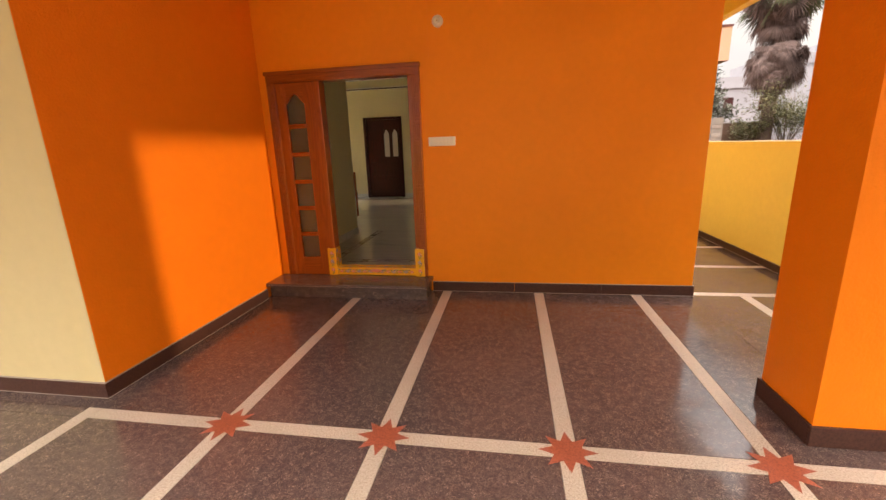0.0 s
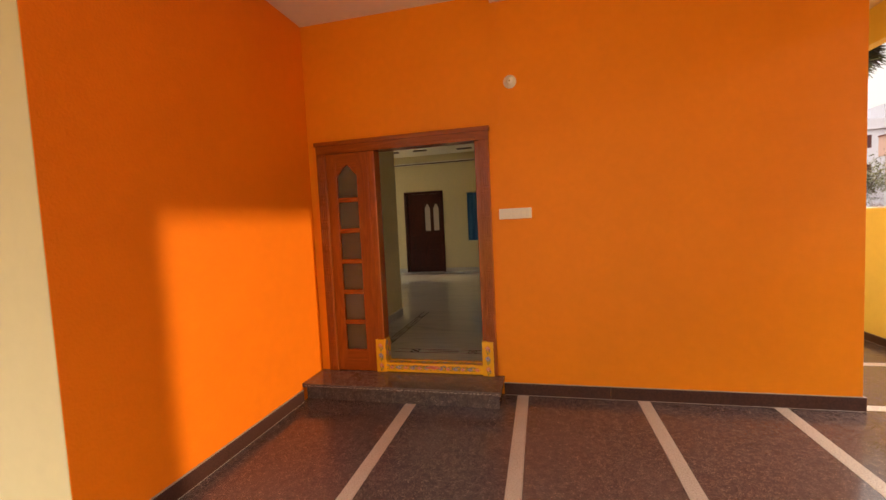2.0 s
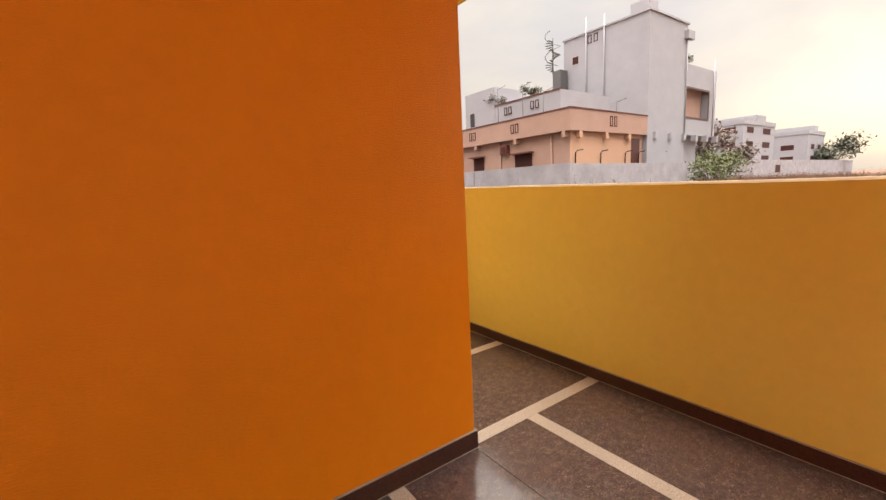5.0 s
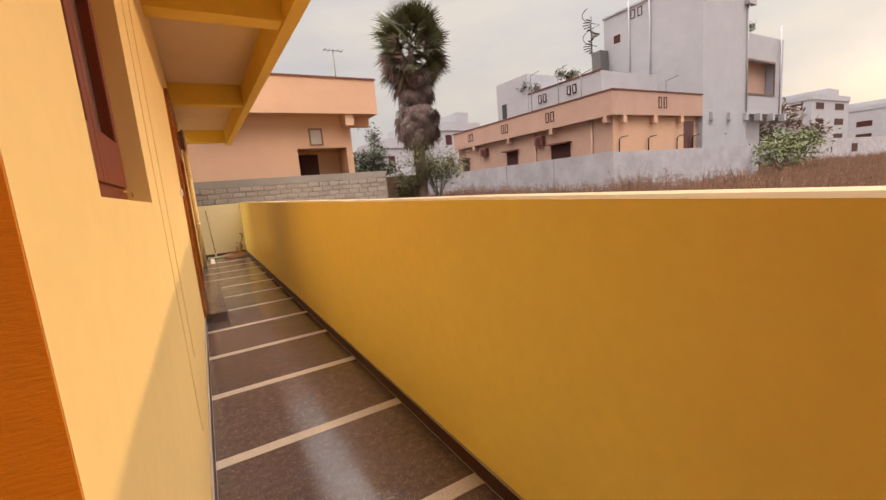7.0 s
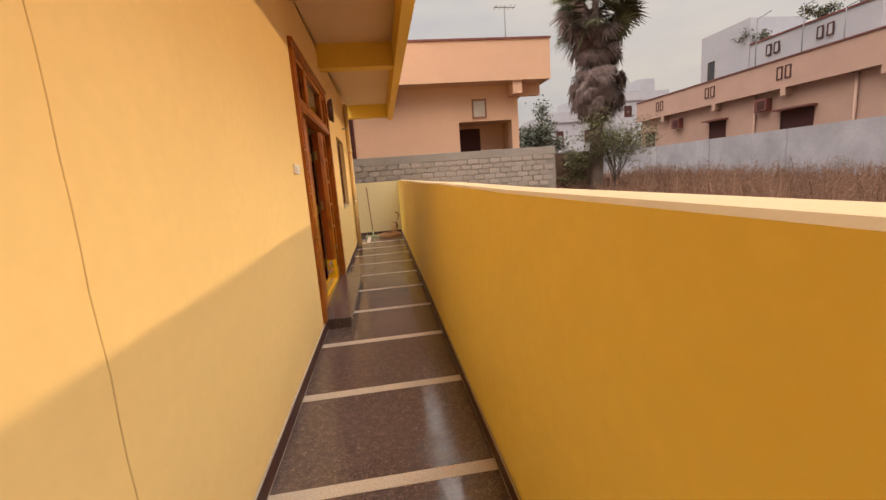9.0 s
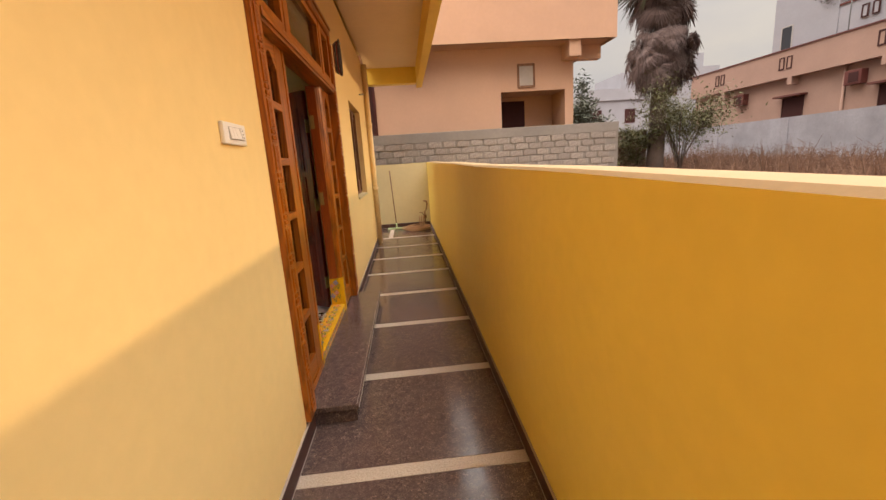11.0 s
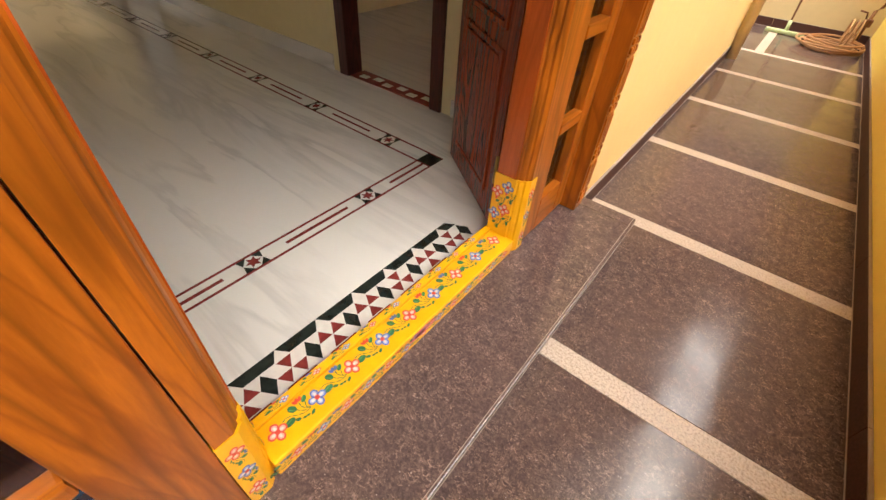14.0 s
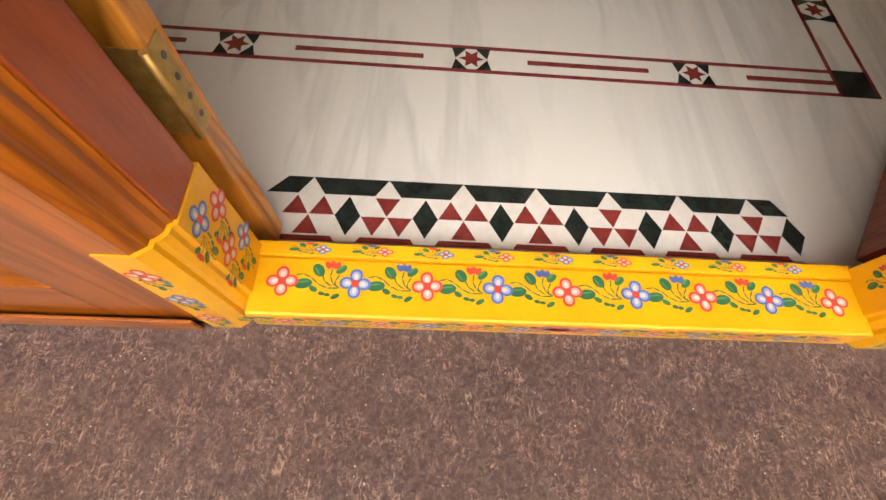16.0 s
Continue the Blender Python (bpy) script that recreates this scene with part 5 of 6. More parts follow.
CABLE_BROWN = plain("dark_brown_cable", (0.045, 0.020, 0.013), 0.5)
cb = thing("cable_coil", (0.05, 7.95, 2.5), "coil of dark cables hanging from the side wall", "cable")
for k in range(6):
    r = 0.075 + 0.008 * k
    part("cable_loop", tube(bmesh.new(), [(0.03 + 0.012 * k, 7.93 + r * 0.7 * math.sin(a) + 0.01 * math.sin(k * 2.1), 2.66 + (0.14 + 0.008 * k) * math.cos(a)) for a in [2 * math.pi * j / 18 for j in range(19)]], 0.006, 6), CABLE_BROWN if k % 3 else MARBLE_RED, cb)
part("nail", tube(bmesh.new(), [(0.0, 7.93, 2.79), (0.11, 7.93, 2.80)], 0.005), STEEL, cb)

pipe = thing("drain_pipe", (0.06, 11.47, 0), "cream painted plastic drain pipe at the house corner", "pipe")
part("tube", tube(bmesh.new(), [(0.055, 11.47, 0.001), (0.055, 11.47, 1.6), (0.055, 11.47, 3.38)], 0.05, 16), PVC, pipe)
for z in (1.05, 2.25):
    part("collar", tube(bmesh.new(), [(0.055, 11.47, z), (0.055, 11.47, z + 0.09)], 0.058, 16), PVC, pipe)
stub = thing("pipe_stub", (0.0, 9.9, 2.62), "short steel pipe stub in the side wall", "pipe")
part("tube", tube(bmesh.new(), [(-0.02, 10.6, 2.72), (0.07, 10.6, 2.72)], 0.014), STEEL, stub)
part("cap", tube(bmesh.new(), [(0.07, 10.6, 2.72), (0.085, 10.6, 2.72)], 0.02), STEEL, stub)

mop = thing("floor_wiper", (0.36, 13.2, 0), "floor wiper with pale green head leaning on the wall", "wiper")
part("stick", tube(bmesh.new(), [(0.36, 13.15, 0.06), (0.285, 13.432, 1.40)], 0.012), OLDWOOD, mop)
part("head", boxes((0.14, 0.56, 13.10, 13.17, 0.004, 0.045), bevel=0.012), MOP, mop, "pale green wiper head")
part("socket", tube(bmesh.new(), [(0.36, 13.14, 0.04), (0.353, 13.175, 0.15)], 0.022), MOP, mop)

hose = thing("hose", (0.9, 12.8, 0), "coiled brown rubber hose on the passage floor", "hose")
rng = random.Random(4)
for k in range(7):
    r = 0.20 + 0.022 * k
    cx, cy = 0.84 + rng.uniform(-0.03, 0.03), 12.85 + rng.uniform(-0.04, 0.04)
    part("hose_loop", tube(bmesh.new(), [(cx + r * math.cos(a), cy + r * 0.9 * math.sin(a), 0.013 + 0.024 * (k % 4) + 0.006 * (1 + math.sin(3 * a + k))) for a in [2 * math.pi * j / 28 for j in range(29)]], 0.011, 6), HOSE, hose)
tap = thing("stand_pipe", (1.07, 13.25, 0), "rusty stand pipe with tap in the passage corner", "tap")
part("riser_pipe", tube(bmesh.new(), [(1.06, 13.2, 0.0), (1.06, 13.2, 0.38), (1.10, 13.22, 0.42), (1.13, 13.25, 0.55), (1.12, 13.25, 0.62), (1.05, 13.22, 0.64)], 0.018, 8), OLDWOOD, tap)
part("valve", boxes((1.03, 1.10, 13.16, 13.23, 0.22, 0.30), bevel=0.012), OLDWOOD, tap)
part("lever", tube(bmesh.new(), [(1.02, 13.16, 0.30), (1.0, 13.15, 0.36), (0.93, 13.14, 0.37)], 0.009), OLDWOOD, tap)
for k in range(3):
    part("hose_end", tube(bmesh.new(), [(1.02 - 0.05 * k, 13.12 - 0.05 * k + 0.16 * math.sin(a), 0.15 + 0.14 * math.cos(a)) for a in [2 * math.pi * j / 16 for j in range(17)]], 0.011, 6), HOSE, tap)
# ---- neighbouring plots ----
# block wall behind the passage
bw = thing("block_wall", (3.0, 13.85, -0.06), "unplastered grey concrete block wall with mortar cap", "wall")
part("core", boxes((-6.0, 6.24, 13.815, 13.975, -0.06, 2.02)), MORTAR, bw)
part("cap", boxes((-6.0, 6.25, 13.80, 13.99, 2.021, 2.26), bevel=0.01), MORTAR, bw, "smeared mortar cap")
rng = random.Random(11)
block_me = [mesh_of("block", boxes((-0.5 * w, 0.5 * w, -0.008, 0.03, -0.071, 0.071), bevel=0.012), BLOCK) for w in (0.325, 0.30, 0.28)]
for r in range(6):
    z = 1.945 - r * 0.16
    x = -0.3 + (0.175 if r % 2 else 0)
    while x < 6.05:
        piece("block", block_me[rng.randrange(3)], bw, Matrix.Translation(Vector((x, 13.806 + rng.uniform(-0.008, 0.007), z + rng.uniform(-0.008, 0.008))) - bw.location) @ Matrix.Rotation(rng.uniform(-0.03, 0.03), 4, "Y"))
        x += rng.uniform(0.335, 0.365)


def window_box(parent, f, u0, u1, w, z0, z1, mat, pane=MAROON_DULL, hood=False, depth=0.06):
    """A far window: frame, dark pane, and a hood slab."""
    wd = part("window", f.bm((u0, u1, w, w + 0.03, z0, z0 + 0.06), (u0, u1, w, w + 0.03, z1 - 0.06, z1), (u0, u0 + 0.06, w, w + 0.03, z0 + 0.06, z1 - 0.06), (u1 - 0.06, u1, w, w + 0.03, z0 + 0.06, z1 - 0.06)), mat, parent)
    part("pane", f.bm((u0 + 0.05, u1 - 0.05, w + 0.005, w + 0.012, z0 + 0.05, z1 - 0.05)), pane, wd)
    if hood:
        part("hood", f.bm((u0 - 0.15, u1 + 0.15, w, w + 0.45, z1 + 0.02, z1 + 0.10)), MAROON, wd)
    return wd


class Facade(Face):
    """A wall face at a given offset: 'x' faces -y at y = at, '-x' faces -x at x = at."""

    def __init__(self, along, at):
        self.along = along
        self.at = at

    def pt(self, u, w, z):
        return Vector((u, self.at - w, z)) if self.along == "x" else Vector((self.at - w, u, z))

    def box(self, bm, u0, u1, w0, w1, z0, z1, bevel=0.0):
        if self.along == "x":
            return box(bm, u0, u1, self.at - w1, self.at - w0, z0, z1, bevel)
        return box(bm, self.at - w1, self.at - w0, u0, u1, z0, z1, bevel)


# peach house behind the block wall
ph = thing("house", (0.0, 14.5, -0.06), "peach single-storey house with overhanging parapet and balcony niche", "house")
NB = (3.35, 5.09, 1.0, 3.22)
part("wall", wall_boxes(bmesh.new(), "y", 14.5, 14.7, -9.0, 5.32, -0.06, 4.3, [NB]), PEACH, ph)
part("side_wall", boxes((5.12, 5.32, 14.7, 22.0, -0.06, 4.3)), PEACH, ph)
part("rear_wall", boxes((-9.0, 5.32, 22.0, 22.2, -0.06, 4.3)), PEACH, ph)
part("niche", boxes((3.15, 3.35, 14.7, 15.7, 1.0, 3.4), (5.09, 5.118, 14.7, 15.7, 1.0, 3.4), (3.35, 5.09, 15.5, 15.7, 1.0, 3.4), (3.35, 5.09, 14.7, 15.5, 3.22, 3.4), (3.35, 5.09, 14.7, 15.5, 0.9, 1.0)), PEACH, ph, "recessed peach balcony niche")
dn = part("door", boxes((3.36, 4.25, 15.44, 15.498, 1.0, 3.1), bevel=0.01), MAROON_DULL, ph, "dark brown door in the niche")
part("roof", boxes((-9.0, 6.15, 13.95, 22.5, 4.30, 4.42)), PEACH, ph)
part("parapet", boxes((-9.0, 6.2, 13.9, 14.02, 4.3, 5.46), (6.08, 6.2, 14.02, 22.5, 4.3, 5.46)), PEACH, ph)
part("coping", boxes((-9.02, 6.23, 13.87, 14.05, 5.461, 5.52), (6.05, 6.23, 14.05, 22.5, 5.461, 5.52)), MAROON, ph, "dark red coping")
for x in (-3.0, 1.1, 5.0):
    part("bracket", boxes((x, x + 0.3, 13.96, 14.5, 3.92, 4.30)), PEACH, ph)
part("bracket", boxes((5.32, 6.08, 14.52, 14.75, 3.95, 4.30)), PEACH, ph)
fv = part("vent_frame", boxes((3.80, 4.27, 14.47, 14.5, 3.30, 3.36), (3.80, 4.27, 14.47, 14.5, 3.84, 3.90), (3.80, 3.85, 14.47, 14.5, 3.36, 3.84), (4.22, 4.27, 14.47, 14.5, 3.36, 3.84)), OLDWOOD, ph, "square vent frame")
part("pane", boxes((3.851, 4.219, 14.485, 14.498, 3.361, 3.839)), GROUT, fv)
window_box(ph, Facade("x", 14.5), -0.75, 0.05, 0.0, 2.3, 3.8, MAHOGANY)
an = thing("antenna", (4.9, 14.2, 4.42), "thin rooftop television antenna mast", "antenna")
part("mast", tube(bmesh.new(), [(4.95, 14.3, 4.42), (4.95, 14.3, 6.55)], 0.018), SLATE, an)
part("boom", tube(bmesh.new(), [(4.62, 14.3, 6.5), (5.28, 14.3, 6.5)], 0.014), SLATE, an)
for k in range(5):
    part("element", tube(bmesh.new(), [(4.66 + k * 0.15, 14.12, 6.5), (4.66 + k * 0.15, 14.48, 6.5)], 0.008, 5), SLATE, an)

# long peach and white building beyond the open plot
FB, FR = Facade("-x", 20.0), Facade("x", 14.5)
lb = thing("apartment_building", (24.0, 18.0, -0.06), "peach and white building with tall white stair tower", "building")
# Side walls take the shade-toned peach, the front wall the lighter peach.
part("wall", boxes((20.4, 28.79, 14.85, 30.6, -0.06, 4.549)), PEACH_SHADE_TONE, lb)
part("front_wall", boxes((20.4, 28.4, 14.80, 14.85, -0.06, 4.55)), PEACH, lb)
part("parapet", boxes((20.0, 20.15, 14.5, 30.6, 4.55, 5.86), (20.15, 28.8, 14.5, 14.65, 4.55, 5.86), (20.15, 28.8, 14.65, 30.6, 4.55, 4.65)), PEACH_SHADE_TONE, lb)
part("coping", boxes((19.95, 20.2, 14.45, 30.6, 5.861, 5.92), (20.2, 28.8, 14.45, 14.7, 5.861, 5.92)), MAROON, lb, "dark coping line")
for y in (14.9, 19.0, 23.2, 27.6):
    part("bracket", boxes((20.0, 20.4, y, y + 0.25, 4.2, 4.55)), PEACH_SHADE_TONE, lb)
for x in (20.9, 23.7, 26.4):
    part("bracket", boxes((x, x + 0.3, 14.5, 14.8, 4.15, 4.55)), PEACH, lb)
for y in (19.1, 23.6, 28.0):
    for d in (0.0, 0.42):
        window_box(lb, FB, y + d - 0.35, y + d - 0.05, 0.0, 4.95, 5.55, MAROON_DULL, PEACH_SHADE_TONE)
for d in (0.0, 0.5):
    window_box(lb, FR, 24.1 + d, 24.4 + d, 0.0, 4.95, 5.6, MAROON_DULL, PEACH_SHADE_TONE)
FBW = Facade("-x", 20.4)
window_box(lb, FBW, 17.9, 19.5, 0.0, 2.2, 3.5, MAROON_DULL, MAROON_DULL, True)
window_box(lb, FBW, 22.8, 24.0, 0.0, 2.3, 3.6, MAROON_DULL, MAROON_DULL, True)
window_box(lb, FBW, 29.0, 30.0, 0.0, 2.3, 3.6, MAROON_DULL, MAROON_DULL, True)
for y, z in ((20.4, 3.75), (26.6, 3.7)):
    part("air_conditioner", boxes((20.05, 20.39, y - 0.4, y + 0.3, z - 0.1, z + 0.5), bevel=0.03), MAROON, lb, "dull brown air conditioner box")
    part("air_conditioner_fan", boxes((20.03, 20.049, y - 0.3, y + 0.1, z, z + 0.4)), MAROON_DULL, lb)
for y in (16.2, 20.9):
    part("rain_pipe", tube(bmesh.new(), [(20.32, y, -0.06), (20.32, y, 4.55)], 0.06), PEACH_SHADE_TONE, lb)
for x in (20.75, 23.4, 26.3, 28.0, 31.2):
    part("wall_lamp", tube(bmesh.new(), [(x, 14.70, 2.5), (x, 14.68, 3.25), (x + 0.06, 14.6, 3.36), (x + 0.50, 14.5, 3.42)], 0.035), GLASS_FAR, lb, "dark bracket lamp")
# No recess is cut: a dark sheet on the wall gives the bay's shade.
part("dark_bay", boxes((27.2, 28.3, 14.78, 14.80, 2.0, 4.3)), MAHOGANY, lb, "flat dark sheet standing for a shaded recess")
# upper white storey set back, with roof walls
part("upper_wall", boxes((21.5, 27.0, 16.4, 22.59, 4.66, 7.45), (21.5, 27.0, 22.59, 22.6, 4.66, 7.44)), FACADE_WHITE, lb)
part("upper_coping", boxes((21.45, 21.7, 16.4, 22.59, 7.451, 7.53)), MAROON, lb)
part("stair_head", boxes((21.46, 25.0, 22.6, 26.1, 4.66, 8.9)), FACADE_WHITE, lb, "white stair head room")
FU = Facade("-x", 21.46)
window_box(lb, FU, 24.9, 25.6, 0.0, 6.2, 7.4, PLASTIC_GREY, GLASS_FAR)
for y in (20.8, 18.2):
    for d in (0.0, 0.45):
        window_box(lb, FU, y + d, y + d + 0.3, 0.0, 6.6, 7.15, MAROON_DULL, FACADE_WHITE)
# tall white stair tower
part("tower", boxes((28.8, 34.4, 14.5, 21.8, -0.06, 13.0)), FACADE_WHITE, lb, "tall white stair tower")
part("tower_coping", boxes((28.7, 34.5, 14.4, 21.9, 13.001, 13.12)), FACADE_WHITE, lb)
part("tower_room", boxes((30.2, 31.6, 15.4, 16.8, 13.12, 14.4)), FACADE_WHITE, lb)
FT = Facade("-x", 28.8)
window_box(lb, FT, 20.3, 21.0, 0.0, 10.9, 11.6, PLASTIC_GREY)
for d in (0.0, 0.55):
    window_box(lb, FT, 18.6 + d, 18.95 + d, 0.0, 12.2, 12.8, MAROON_DULL, FACADE_WHITE)
part("right_wing", boxes((34.41, 40.4, 14.7, 24.0, 4.8, 6.2), (34.41, 40.4, 14.7, 24.0, 8.6, 10.3), (34.41, 40.4, 15.6, 24.0, 6.2, 8.6), (39.1, 40.4, 14.7, 15.6, 6.2, 8.6)), FACADE_WHITE, lb, "white wing with open balcony")
part("balcony_screen", boxes((34.6, 39.05, 15.3, 15.4, 6.2, 8.6)), PEACH_SHADE_TONE, lb, "balcony screen in shade-toned peach")
part("balcony_frame", boxes((34.41, 39.1, 14.66, 14.698, 8.45, 8.58), (34.41, 34.55, 14.66, 14.698, 6.25, 8.45), (38.96, 39.1, 14.66, 14.698, 6.25, 8.45), (34.41, 39.1, 14.66, 14.698, 6.12, 6.25)), MAHOGANY, lb, "dark balcony frame")
part("wing_base", boxes((34.41, 38.6, 15.4, 24.0, -0.06, 4.8)), FACADE_WHITE, lb)
for x in (29.6, 31.8, 34.0, 36.0, 38.0, 39.9):
    part("bracket", boxes((x, x + 0.35, 14.3, 14.69 if x > 34.4 else 14.5, 4.3, 4.8)), FACADE_WHITE, lb)
for x, y, z0, z1 in ((34.2, 14.4, 4.8, 12.5), (39.6, 14.55, 4.8, 11.2), (28.7, 19.6, 5.5, 14.2), (28.7, 18.0, 5.5, 13.9)):
    part("down_pipe", tube(bmesh.new(), [(x, y, z0), (x, y, z1)], 0.05), FACADE_WHITE, lb)
part("dark_shaft", boxes((27.7, 28.6, 21.3, 22.1, 4.65, 10.6)), SLATE, lb, "grey shaft at the tower foot")
part("ledge", boxes((33.9, 34.9, 14.2, 14.5, 11.9, 12.5)), FACADE_WHITE, lb)
# spiral stair on the tower edge
tread_me = mesh_of("spiral_tread", boxes((0.0, 0.62, -0.08, 0.08, 0, 0.03)), SLATE)
for k in range(20):
    ob = new("spiral_tread", tread_me)
    ob.parent = lb
    ob.matrix_parent_inverse = Matrix.Translation(-lb.location)
    ob.matrix_basis = Matrix.Translation((28.1, 22.4, 10.6 + k * 0.13)) @ Matrix.Rotation(k * 0.5, 4, "Z")
part("spiral_post", tube(bmesh.new(), [(28.1, 22.4, 10.5), (28.1, 22.4, 13.4)], 0.05), SLATE, lb)
part("spiral_rail", tube(bmesh.new(), [(28.1 + 0.62 * math.cos(k * 0.25), 22.4 + 0.62 * math.sin(k * 0.25), 11.3 + k * 0.065) for k in range(40)], 0.028, 5), SLATE, lb)


def lamp_mast(x, y, z, h):
    t = thing("roof_mast", (x, y, z), "thin white rooftop mast with arm", "mast")
    part("mast", tube(bmesh.new(), [(x, y, z), (x, y, z + h)], 0.024, 6), SLATE, t)
    part("arm", tube(bmesh.new(), [(x, y, z + h), (x + 0.1, y - 0.7, z + h + 0.15)], 0.02, 6), SLATE, t)


for x, y, z, h in ((20.3, 21.0, 4.65, 3.6), (20.3, 18.6, 4.65, 3.3), (20.4, 16.9, 4.65, 2.6), (25.5, 14.9, 4.65, 2.0)):
    lamp_mast(x, y, z, h)

# compound wall of that plot
cw = thing("compound_wall", (17.0, 12.2, -0.06), "stained whitewashed compound wall of the next plot", "wall")
part("long_wall", boxes((17.0, 17.2, 12.2, 40.0, -0.06, 2.45)), WHITEWASH, cw)
part("end_wall", boxes((17.2, 30.0, 12.2, 12.4, -0.06, 2.40)), WHITEWASH, cw)
for y in (12.2, 16.0, 20.0, 24.0, 28.0):
    part("pier", boxes((16.95, 17.0, y, y + 0.35, -0.06, 2.42)), WHITEWASH, cw)

bg_wall = thing("garden_wall", (8.2, 19.5, -0.06), "plain brown mud-plastered garden wall behind the palm", "wall")
part("wall", boxes((6.0, 10.4, 19.5, 19.65, -0.06, 2.22)), EARTH, bg_wall)
part("cap", boxes((5.98, 10.42, 19.48, 19.67, 2.221, 2.27), bevel=0.008), MORTAR, bg_wall)

# unseen house added east of the porch, to shade its left wall's front end
sun_blocker = thing("house", (7.5, -7.0, -0.06), "unseen peach house added to block sun from the porch wall", "house")
part("wall", boxes((4.0, 11.0, -12.0, -2.25, -0.06, 4.5)), PEACH, sun_blocker)
part("parapet", boxes((3.9, 11.1, -12.1, -12.0, 4.3, 5.2), (3.9, 11.1, -2.25, -2.15, 4.3, 5.2), (3.9, 4.0, -12.0, -2.25, 4.3, 5.2), (11.0, 11.1, -12.0, -2.25, 4.3, 5.2)), PEACH, sun_blocker)
window_box(sun_blocker, Facade("-x", 4.0), -6.5, -5.0, 0.0, 1.0, 2.4, MAROON_DULL)

# far houses
def far_house(x, y, w, d, h, mat, label, windows=((0.2, 0.35), (0.6, 0.8)), turn=0):
    """A far flat-roofed house with parapet, roof room and windows on the side that faces -y."""
    t = thing("house", (x, y, -0.06), label, "house", "far houses")
    part("wall", boxes((x, x + w, y, y + d, -0.06, h)), mat, t)
    part("parapet", boxes((x - 0.15, x + w + 0.15, y - 0.15, y, h - 0.4, h + 0.7), (x - 0.15, x, y, y + d, h - 0.4, h + 0.7)), mat, t)
    part("roof_room", boxes((x + w * 0.55, x + w * 0.85, y + 1, y + d - 1, h, h + 2.4)), mat, t)
    f, g = Facade("x", y), Facade("-x", x)
    for s in range(int(h // 3.2) + 1):
        for a, b in windows:
            if 1.0 + s * 3.2 + 1.4 < h:
                window_box(t, f, x + a * w, x + b * w, 0.0, 1.1 + s * 3.2, 2.5 + s * 3.2, MAHOGANY)
                window_box(t, g, y + a * d, y + b * d, 0.0, 1.1 + s * 3.2, 2.5 + s * 3.2, MAHOGANY)
    return t


far_house(31.2, 52.0, 7.0, 10.0, 9.9, FACADE_WHITE, "far off-white flat-roofed house", ((0.15, 0.3), (0.6, 0.8)))
far_house(19.6, 46.0, 7.5, 8.0, 7.0, FACADE_WHITE, "far white house with small windows beside trees", ((0.10, 0.22), (0.55, 0.7)))
far_house(12.0, 58.0, 5.5, 8.0, 6.0, PEACH_SHADE_TONE, "low far peach house with flat roof")
far_house(110.0, 36.0, 20.0, 15.0, 13.0, FACADE_WHITE, "far white two-storey house with terrace", ((0.1, 0.3), (0.6, 0.85)))
far_house(150.0, 34.0, 16.0, 15.0, 12.0, FACADE_WHITE, "far grey-white concrete house beyond trees", ((0.2, 0.4), (0.6, 0.8)))
far_house(84.0, 38.0, 16.0, 14.0, 9.0, FACADE_WHITE, "far pale house among bare trees", ((0.1, 0.3), (0.6, 0.85)))
fw = thing("boundary_wall", (85.0, 28.0, -0.06), "long far whitewashed boundary wall", "wall", "far houses")
part("wall", boxes((70.0, 170.0, 28.0, 28.3, -0.06, 4.0)), WHITEWASH, fw)
window_box(fw, Facade("x", 28.0), 104.0, 107.0, 0.0, 1.4, 3.0, MAHOGANY)


# ---- plants ----
def fan_leaf(rng, r=0.95, n=26, spread=2.4, droop=0.25, seed_w=0.035):
    """A palmyra fan: a stalk and many stiff pleated blades."""
    bm = bmesh.new()
    v0 = [bm.verts.new(p) for p in ((-0.02, 0, 0), (0.02, 0, 0), (0.012, r * 0.75, 0.02), (-0.012, r * 0.75, 0.02))]
    bm.faces.new(v0)
    o = Vector((0, r * 0.72, 0.02))
    for k in range(n):
        a = (k / (n - 1) - 0.5) * spread
        l = r * (0.75 + 0.22 * math.cos(a)) * rng.uniform(0.85, 1.08)
        d = Vector((math.sin(a), math.cos(a), 0))
        s = Vector((d.y, -d.x, 0)) * seed_w * r
        m = o + d * l * 0.55 + Vector((0, 0, -droop * 0.12))
        e = o + d * l + Vector((0, 0, -droop * rng.uniform(0.4, 1.0) * l))
        q = [bm.verts.new(p) for p in (o, m - s, e, m + s + Vector((0, 0, 0.03)))]
        bm.faces.new((q[0], q[1], q[3]))
        bm.faces.new((q[1], q[2], q[3]))
    return bm


